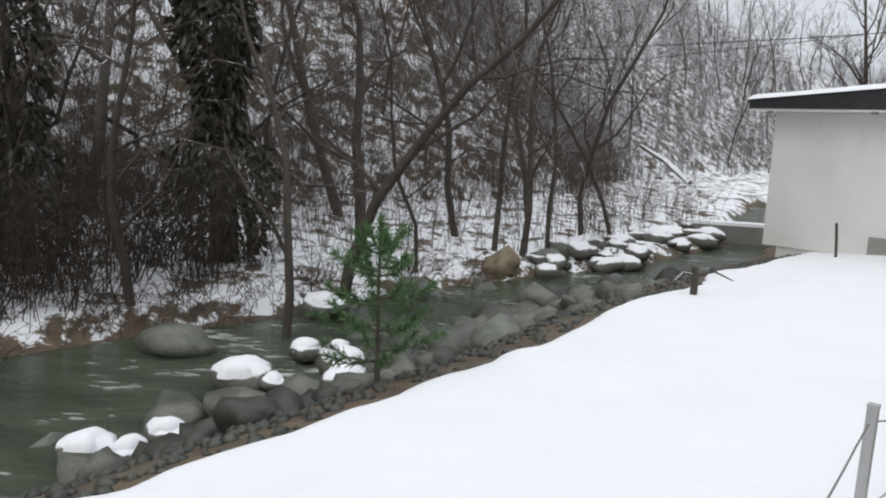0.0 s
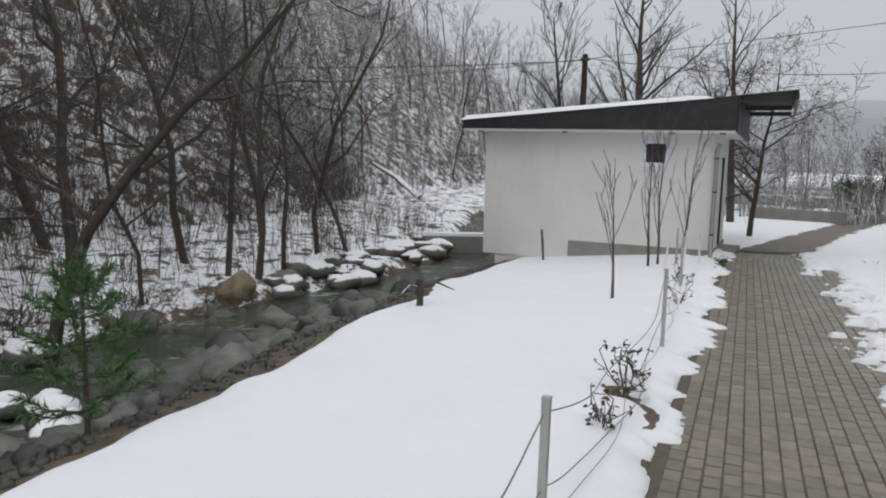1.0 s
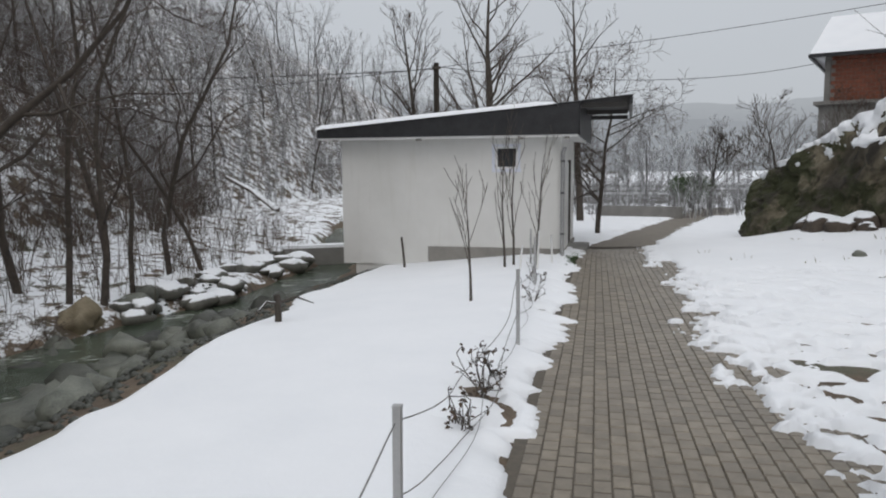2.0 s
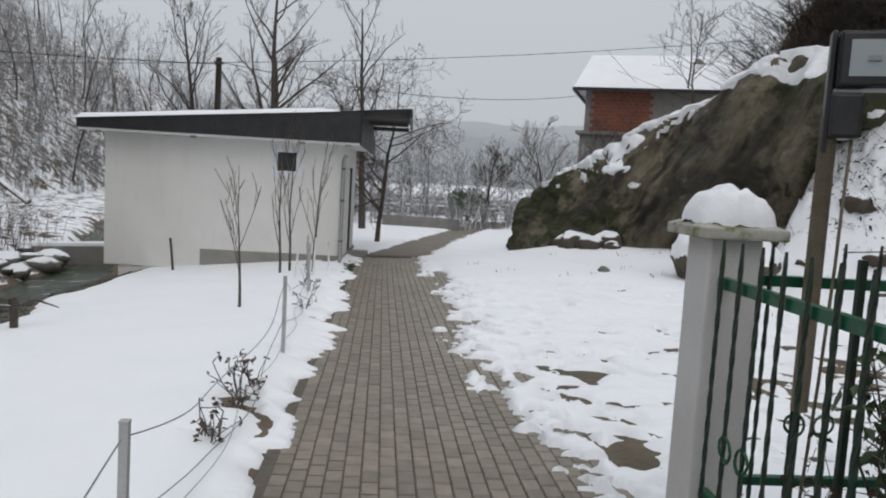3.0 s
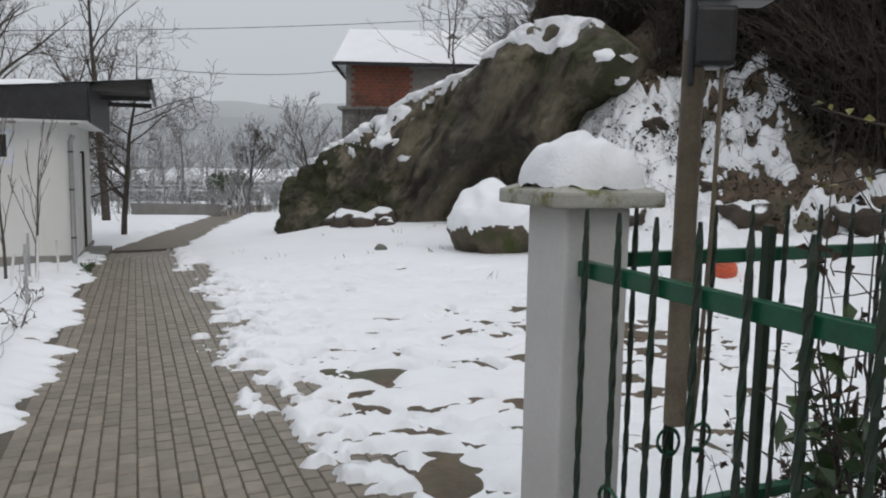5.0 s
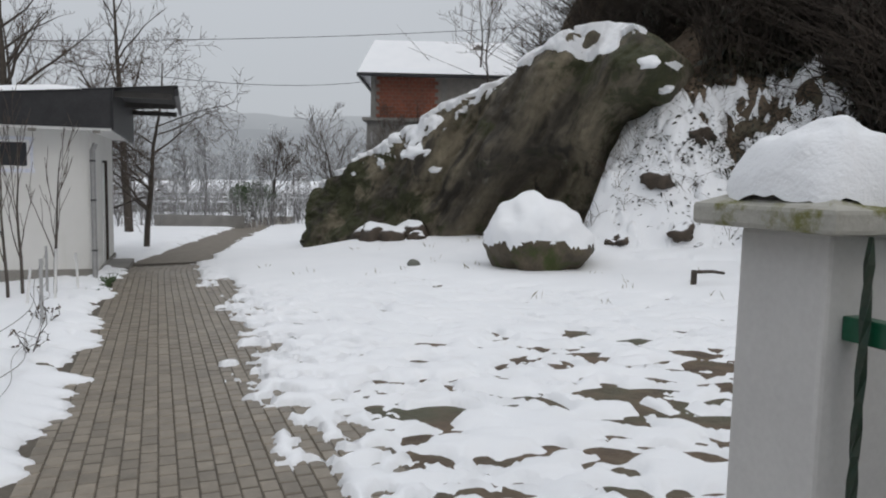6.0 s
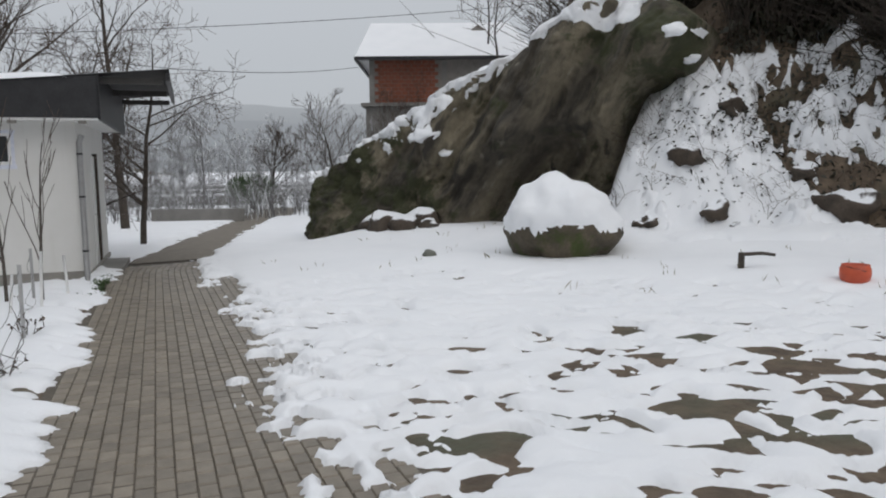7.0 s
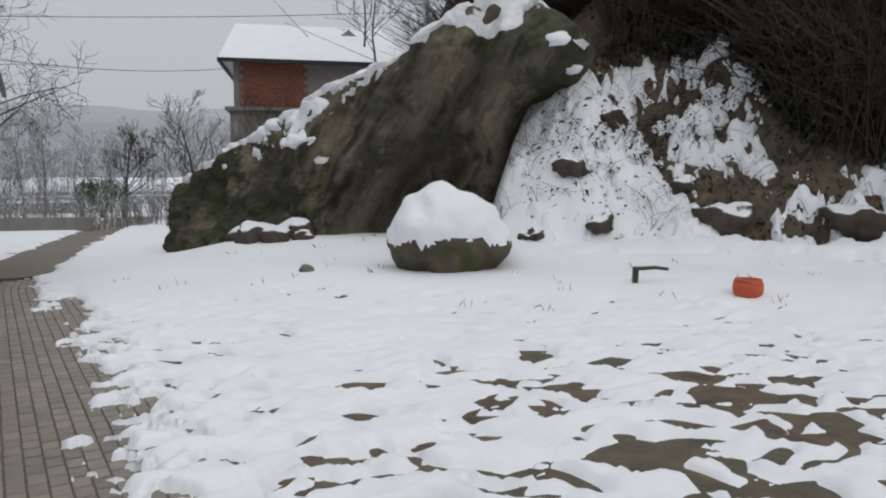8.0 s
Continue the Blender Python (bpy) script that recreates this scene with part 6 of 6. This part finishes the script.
    # half-buried stones along the foot of the slope
    for i, (x, y, r) in enumerate(((17.7, 5.5, 0.40), (17.15, 4.75, 0.36), (17.9, 3.3, 0.34), (17.35, 2.6, 0.55), (17.5, 0.6, 0.7), (16.9, 5.95, 0.30), (17.0, 4.35, 0.22), (18.6, 4.9, 0.4))):
        ob = boulder("slope_stone", (x, y, ground_z(x, y) - 0.12), (r * 0.72, r * 0.95, r * 0.62), M_STONESNOW_BROWN, 7.0 + i * 1.3, "brown half-buried stone under clumped snow", "rock", 0.6, "stones along the slope foot", 0.2, subdiv=3)


def build_rubble():
    for i, (x, y, r) in enumerate(((16.75, 12.0, 0.48), (16.6, 11.5, 0.36), (16.9, 12.5, 0.34), (16.75, 10.9, 0.24), (17.1, 11.4, 0.5))):
        boulder("rubble_stone", (x, y, ground_z(x, y) + 0.10), (r, r, r * 0.7), M_STONESNOW_BROWN, 31.0 + i * 1.7, "brown stone under clumped snow at the rock foot", "rock", 0.4, "rubble at the rock foot", 0.3, subdiv=3)


M_STONESNOW_BROWN = surface("snowy_brown_stone", (0.025, 0.02, 0.015), (0.10, 0.075, 0.055), 2.5, 30, 0.8, 0.7, snow=0.72, depth=0.03)
build_right_slope()
build_rubble()


# ---- small things in the yard ----
def build_yard_things():
    x, y = 13.2, 2.3
    ob = thing("plastic_bucket", at(x, y, 0.02, 0.6), "orange-red plastic tub lying in the snow", "tub")
    n, k = 9, 28
    prof = [(0.10, 0.0), (0.15, 0.01), (0.185, 0.12), (0.18, 0.21), (0.165, 0.225), (0.165, 0.255), (0.145, 0.255), (0.15, 0.12), (0.13, 0.03)]
    verts = [(r * math.cos(t), r * math.sin(t), z) for r, z in prof for t in [j * 2 * math.pi / k for j in range(k)]]
    link_mesh("shell", verts, lattice(n, k, True).tolist() + [list(range(k))[::-1], [(n - 1) * k + j for j in range(k)]], M_RED, ob, "", True)
    t = Tubes()
    t.add([(0.18 * math.cos(a), 0.18 * math.sin(a) - 0.02, 0.19 + 0.05 * math.sin(a)) for a in np.linspace(0, math.pi, 16)], [0.006] * 16, 5)
    t.mesh("handle", M_CABLE, ob)
    ob = thing("water_standpipe", at(13.6, 3.72, 0), "short dark iron standpipe with a side arm", "pipe")
    part("upright", box(-0.04, 0.04, -0.04, 0.04, -0.1, 0.3, 0.01), M_DARKWOOD, ob)
    t = Tubes()
    t.add([(0, 0, 0.27), (0.1, -0.25, 0.29), (0.15, -0.42, 0.27)], [0.028, 0.026, 0.022], 7, True)
    t.mesh("arm", M_DARKWOOD, ob)
    boulder("yard_stone", (13.9, 9.1, ground_z(13.9, 9.1) + 0.09), (0.16, 0.13, 0.10), M_STONE, 2.0, "small dark stone lying on the snow", "stone", 0.3, subdiv=3)
    rng = np.random.RandomState(55)
    lv = Leaves()
    for _ in range(40):
        cx, cy = rng.uniform(12, 18), rng.uniform(1, 12)
        for _ in range(3):
            p = np.array([cx + rng.normal() * 0.08, cy + rng.normal() * 0.08, ground_z(cx, cy) + 0.03])
            lv.add(p, np.array([rng.normal() * 0.5, rng.normal() * 0.5, 1.0]), rng.uniform(0.1, 0.22), 0.008, rng, 0.1)
    tagged(lv.mesh("dry_grass", M_GRASS), "dry grass blades sticking out of the snow", "grass", kind="stuff")
    lv = Leaves()
    for _ in range(900):
        s, p = rng.uniform(9.6, 12.6), rng.uniform(-0.45, -0.12)
        x, y = path_xy(s, p + float(bend(s)))
        lv.add(np.array([x, y, ground_z(x, y) - 0.01]), np.array([rng.normal() * 0.5, rng.normal() * 0.5, 0.8]), rng.uniform(0.04, 0.12), 0.01, rng, 0.3)
    tagged(lv.mesh("grass_tuft", M_LAUREL), "strip of wet green grass between path and shed", "grass", kind="stuff")


build_yard_things()


# ---- brick house on the terrace ----
def build_house():
    c = Vector((44.3, 26.8, 1.95))
    yaw = math.atan2(23.9 - 31.2, 46.0 - 41.5)
    m = Matrix.Translation(c) @ Matrix.Rotation(yaw, 4, "Z")
    h = thing("brick_house", m, "unplastered red brick house with a snow-covered hipped roof", "house")
    L, D = 4.6, 4.2
    part("lower_wall", box(-L - 0.25, L, -D, D, -2.5, 2.75, 0.02), M_CONCRETE, h, "grey concrete lower storey")
    part("slab_edge", box(-L - 0.5, L + 0.1, -D - 0.35, D, 2.752, 2.95, 0.02), M_CONCRETE, h)
    part("upper_wall", box(-L, L, -D + 0.03, D, 2.952, 5.45), M_MORTAR, h)
    for x0, x1 in ((-L - 0.02, -L + 0.28), (-0.35, -0.05), (L - 0.28, L + 0.02)):
        part("concrete_column", box(x0, x1, -D - 0.02, -D + 0.4, 2.955, 5.44, 0.01), M_CONCRETE, h, "grey concrete column between brick fields")
    part("ring_beam", box(-L - 0.01, L + 0.01, -D - 0.03, D, 5.452, 5.66, 0.01), M_CONCRETE, h)
    # hipped roof
    bm = bmesh.new()
    e, z0, z1 = 0.75, 5.55, 8.3
    a = [bm.verts.new(q) for q in ((-L - e, -D - e, z0), (L + e, -D - e, z0), (L + e, D + e, z0), (-L - e, D + e, z0), (-L - 0.2, 0, z1), (L - 0.6, 0, z1))]
    for f in ((0, 1, 5, 4), (1, 2, 5), (2, 3, 4, 5), (3, 0, 4), (3, 2, 1, 0)):
        bm.faces.new([a[i] for i in f])
    roof = part("roof", bm, M_SNOW, h, "hipped roof under an even sheet of snow")
    part("gutter", box(-L - e - 0.05, L + e + 0.05, -D - e - 0.06, -D - e + 0.05, z0 - 0.22, z0 - 0.02, 0.02), M_FASCIA, roof)
    part("gutter", box(-L - e - 0.06, -L - e + 0.05, -D - e + 0.052, D + e, z0 - 0.22, z0 - 0.02, 0.02), M_FASCIA, roof)
    bm = bmesh.new()
    a = [bm.verts.new(q) for q in ((1.0, -1.3, 7.2), (2.9, -1.3, 7.2), (1.95, -1.3, 7.95), (1.0, 1.3, 7.2), (2.9, 1.3, 7.2), (1.95, 1.3, 7.95))]
    for f in ((0, 1, 2), (5, 4, 3), (0, 2, 5, 3), (1, 4, 5, 2), (0, 3, 4, 1)):
        bm.faces.new([a[i] for i in f])
    part("dormer", bm, M_MORTAR, roof, "small grey gable dormer near the ridge")
    # hollow bricks of the front, one by one
    me = bpy.data.meshes.new("brick")
    bm = box(-0.185, 0.185, -0.02, 0.02, -0.1, 0.1)
    bm.to_mesh(me)
    bm.free()
    me.materials.append(M_BRICK)
    for r in range(11):
        z = 3.08 + r * 0.222
        for k in range(11):
            x = -L + 0.5 + k * 0.395 + (0.197 if r % 2 else 0)
            if x > -0.55:
                continue
            ob = new("brick", me)
            ob.parent = h
            ob.location = (x, -D + 0.02, z)


build_house()


# ---- far end of the valley ----
def build_far_end():
    # concrete garden wall at the end of the path
    w = link_mesh("boundary_wall", *wall_box(23.0, 28.7, 25.2, 25.55, -1.4, -0.48), M_CONCRETE)
    tagged(w, "low grey concrete boundary wall with a snowy top", "wall", kind="structure")
    for i, (x0, y0, x1, y1, z) in enumerate(((36, 52, 46, 43, 0.0), (46, 62, 60, 52, 0.4), (54, 76, 72, 62, 1.4))):
        g0 = ground_z((x0 + x1) / 2, (y0 + y1) / 2)
        z = g0 + 0.75
        ob = link_mesh("terrace_wall", *wall_box(x0, y0, x1, y1, g0 - 0.6, z), M_CONCRETE)
        tagged(ob, "grey terrace wall in the misty gardens", "wall", "terrace walls")
        ob = link_mesh("terrace_snow", *wall_box(x0, y0, x1, y1, z + 0.004, z + 0.14), M_SNOW)
        tagged(ob, "snow lying on a terrace wall", "snow", kind="stuff")
    w = link_mesh("weir", *wall_box(6.15, 24.3, 10.6, 23.4, -2.3, -1.22, 0.5), M_CONCRETE)
    tagged(w, "low concrete weir across the stream", "weir", kind="structure")
    w = link_mesh("weir_snow", *wall_box(6.15, 24.3, 10.6, 23.4, -1.216, -1.12, 0.5), M_SNOW)
    tagged(w, "snow lying on the weir crest", "snow", kind="stuff")
    a, b = (6.9, 37.6, 1.0), (8.9, 35.4, -0.6)
    t = Tubes()
    t.add([a, ((a[0] + b[0]) / 2, (a[1] + b[1]) / 2, 0.35), b], [0.10, 0.13, 0.15], 8, True)
    tagged(t.mesh("fallen_trunk", M_LOG), "pale snow-covered trunk fallen down the valley side", "log")
    # trees
    TB = dict(levels=4, spread=0.68, n_child=(15, 9, 6), wander=0.15, up=0.08)
    T = dict(levels=4, spread=0.58, n_child=(14, 8, 5), wander=0.11, up=0.28)
    tree("roadside_tree", at(14.9, 18.5), 201, "dark bare tree standing beside the path behind the shed", height_m=5.2, radius=0.085, first=0.18, twig=0.007, ratio=0.56, **TB)
    tree("roadside_tree", at(13.6, 18.6), 202, "dark bare tree standing beside the path behind the shed", height_m=5.0, radius=0.08, first=0.18, twig=0.007, ratio=0.56, **TB)
    tree("tall_tree", at(15.2, 25.5), 203, "tall bare tree rising behind the shed roof", height_m=10.2, radius=0.20, first=0.3, twig=0.008, ratio=0.42, **T)
    tree("tall_tree", at(19.2, 25.2), 204, "tall bare tree rising behind the shed roof", height_m=9.4, radius=0.16, first=0.3, twig=0.008, ratio=0.36, **T)
    tree("tall_tree", at(12.6, 27.0), 205, "tall bare tree rising behind the shed roof", height_m=8.6, radius=0.16, first=0.3, twig=0.010, ratio=0.42, **T)
    tree("tall_tree", at(17.0, 28.5), 209, "tall bare tree rising behind the shed roof", height_m=8.4, radius=0.15, first=0.3, twig=0.010, ratio=0.42, **T)
    tree("yard_tree", at(38.0, 36.4), 206, "bare dark garden tree near the end wall", height_m=4.4, radius=0.11, first=0.3, twig=0.014, ratio=0.6, **T)
    tree("yard_tree", at(33.4, 27.0, -0.3), 207, "bare many-branched bush below the brick house", height_m=5.2, radius=0.10, first=0.08, twig=0.012, ratio=0.6, **T)
    tree("yard_tree", at(35.5, 25.6, -0.3), 208, "bare many-branched bush below the brick house", height_m=4.8, radius=0.10, first=0.08, twig=0.012, ratio=0.6, **T)
    tree("yard_tree", at(37.5, 25.0, 0.0), 211, "bare slim tree in front of the brick house", height_m=6.0, radius=0.05, first=0.25, twig=0.009, ratio=0.3, **T)
    # clipped dark conifer
    rng = np.random.RandomState(66)
    ob = thing("clipped_conifer", at(36.6, 36.7), "dark green clipped conifer by the garden wall", "tree")
    t = Tubes()
    t.add([(0, 0, -0.1), (0, 0, 1.6)], [0.12, 0.08], 7)
    t.mesh("trunk", M_BARK, ob)
    lv = Leaves()
    for _ in range(2600):
        d = rng.normal(size=3)
        d /= np.linalg.norm(d)
        q = d * np.array([1.2, 1.2, 0.75]) * rng.uniform(0.4, 1.25) + np.array([0, 0, 1.35])
        lv.add(q, d + rng.normal(size=3) * 0.6, 0.2, 0.07, rng, 0.2)
    lv.mesh("foliage", M_LAUREL, ob)
    # bark and twigs both paled in colour in place of haze
    protos = [tree("valley_tree", at(46 + 6 * i, 62 - 3 * i), 220 + i, "snow-dusted bare valley tree with haze in its colour", "tree", "trees of the valley floor", twig_mat=M_TWIGHAZE, bark=M_TWIGHAZE, height_m=7.0, radius=0.10, first=0.2, twig=0.018, ratio=0.45, **T) for i in range(3)]
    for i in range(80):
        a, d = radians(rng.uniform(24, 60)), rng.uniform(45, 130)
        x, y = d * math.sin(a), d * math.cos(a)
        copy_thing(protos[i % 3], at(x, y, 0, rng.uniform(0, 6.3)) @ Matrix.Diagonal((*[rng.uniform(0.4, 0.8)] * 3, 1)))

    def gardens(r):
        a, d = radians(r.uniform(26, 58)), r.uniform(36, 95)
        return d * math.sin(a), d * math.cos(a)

    # brush colour lightened to imitate mist over the gardens
    ob = stems(rng, 900, gardens, 0.6, 2.2, 0.016, 4, 3, 0.7, 3).mesh("valley_brush", M_TWIGHAZE)
    tagged(ob, "brush and hedges in the far gardens, paled for haze", "brush", kind="stuff")
    # pole and overhead lines
    pole = thing("utility_pole", Matrix.Translation((13.9, 28.0, -1.3)), "dark wooden utility pole carrying overhead lines", "pole")
    t = Tubes()
    t.add([(0, 0, -0.5), (0, 0, 3), (0, 0, 7.0)], [0.15, 0.14, 0.11], 10, True)
    t.mesh("shaft", M_DARKWOOD, pole)
    part("cross_piece", box(-0.15, 0.15, -0.13, 0.13, 6.75, 6.85, 0.01), M_DARKWOOD, pole)
    for a, b, sag in (((13.9, 28.0, 5.55), (41.2, 31.4, 7.5), 0.75), ((13.9, 28.0, 5.45), (-40.0, 42.0, 7.6), 1.6), ((18.0, 37.5, 6.8), (52.0, 15.5, 12.3), 0.5), ((18.0, 37.5, 6.8), (-20.0, 60.0, 4.5), 0.5)):
        a, b = np.array(a), np.array(b)
        pts = [a + (b - a) * t - np.array([0, 0, sag * 4 * t * (1 - t)]) for t in np.linspace(0, 1, 40)]
        tb = Tubes()
        tb.add(pts, [0.016] * 40, 5)
        tagged(tb.mesh("overhead_line", M_CABLE), "black overhead power line across the valley", "cable", "overhead lines")


def wall_box(x0, y0, x1, y1, z0, z1, t=0.25):
    d = np.array([x1 - x0, y1 - y0])
    d = d / np.linalg.norm(d)
    n = np.array([-d[1], d[0]]) * t / 2
    c = [(x0 - n[0], y0 - n[1]), (x1 - n[0], y1 - n[1]), (x1 + n[0], y1 + n[1]), (x0 + n[0], y0 + n[1])]
    return [(x, y, z0) for x, y in c] + [(x, y, z1) for x, y in c], [[3, 2, 1, 0], [4, 5, 6, 7], [0, 1, 5, 4], [1, 2, 6, 5], [2, 3, 7, 6], [3, 0, 4, 7]]


M_LOG = surface("snowy_log", (0.07, 0.06, 0.05), (0.14, 0.12, 0.10), 5, 40, 0.85, 0.4, snow=0.2)
build_far_end()


def build_backdrop():
    """Ridges far down the valley, their haze painted as a self-lit grey."""
    m, n, l, b = bsdf_material("painted_haze_glow")
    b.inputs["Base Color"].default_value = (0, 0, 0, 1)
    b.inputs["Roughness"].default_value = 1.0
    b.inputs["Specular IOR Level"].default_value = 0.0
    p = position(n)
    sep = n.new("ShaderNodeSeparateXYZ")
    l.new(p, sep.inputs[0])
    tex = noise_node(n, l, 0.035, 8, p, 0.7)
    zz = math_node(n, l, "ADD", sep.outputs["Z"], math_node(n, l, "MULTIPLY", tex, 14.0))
    # emitted grey pales with height to imitate haze and low cloud
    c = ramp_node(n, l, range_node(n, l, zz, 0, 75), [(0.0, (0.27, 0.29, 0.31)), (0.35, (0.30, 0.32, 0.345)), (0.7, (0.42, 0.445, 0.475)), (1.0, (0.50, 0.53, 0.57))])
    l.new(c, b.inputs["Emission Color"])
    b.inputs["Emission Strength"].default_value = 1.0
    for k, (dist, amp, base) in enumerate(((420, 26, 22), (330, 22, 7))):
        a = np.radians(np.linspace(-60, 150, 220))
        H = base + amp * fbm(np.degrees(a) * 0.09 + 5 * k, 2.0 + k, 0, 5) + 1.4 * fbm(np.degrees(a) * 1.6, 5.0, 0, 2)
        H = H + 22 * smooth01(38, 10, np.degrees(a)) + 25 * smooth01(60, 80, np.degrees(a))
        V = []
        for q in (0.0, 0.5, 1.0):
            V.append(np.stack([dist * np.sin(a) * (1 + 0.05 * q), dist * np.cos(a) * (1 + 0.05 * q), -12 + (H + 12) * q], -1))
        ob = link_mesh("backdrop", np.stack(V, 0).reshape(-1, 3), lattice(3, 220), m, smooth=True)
        tagged(ob, "grey wooded ridge, haze painted as a glow that pales upward", "hills", kind="structure")


build_backdrop()

# ---- paving stones ----
build_path()
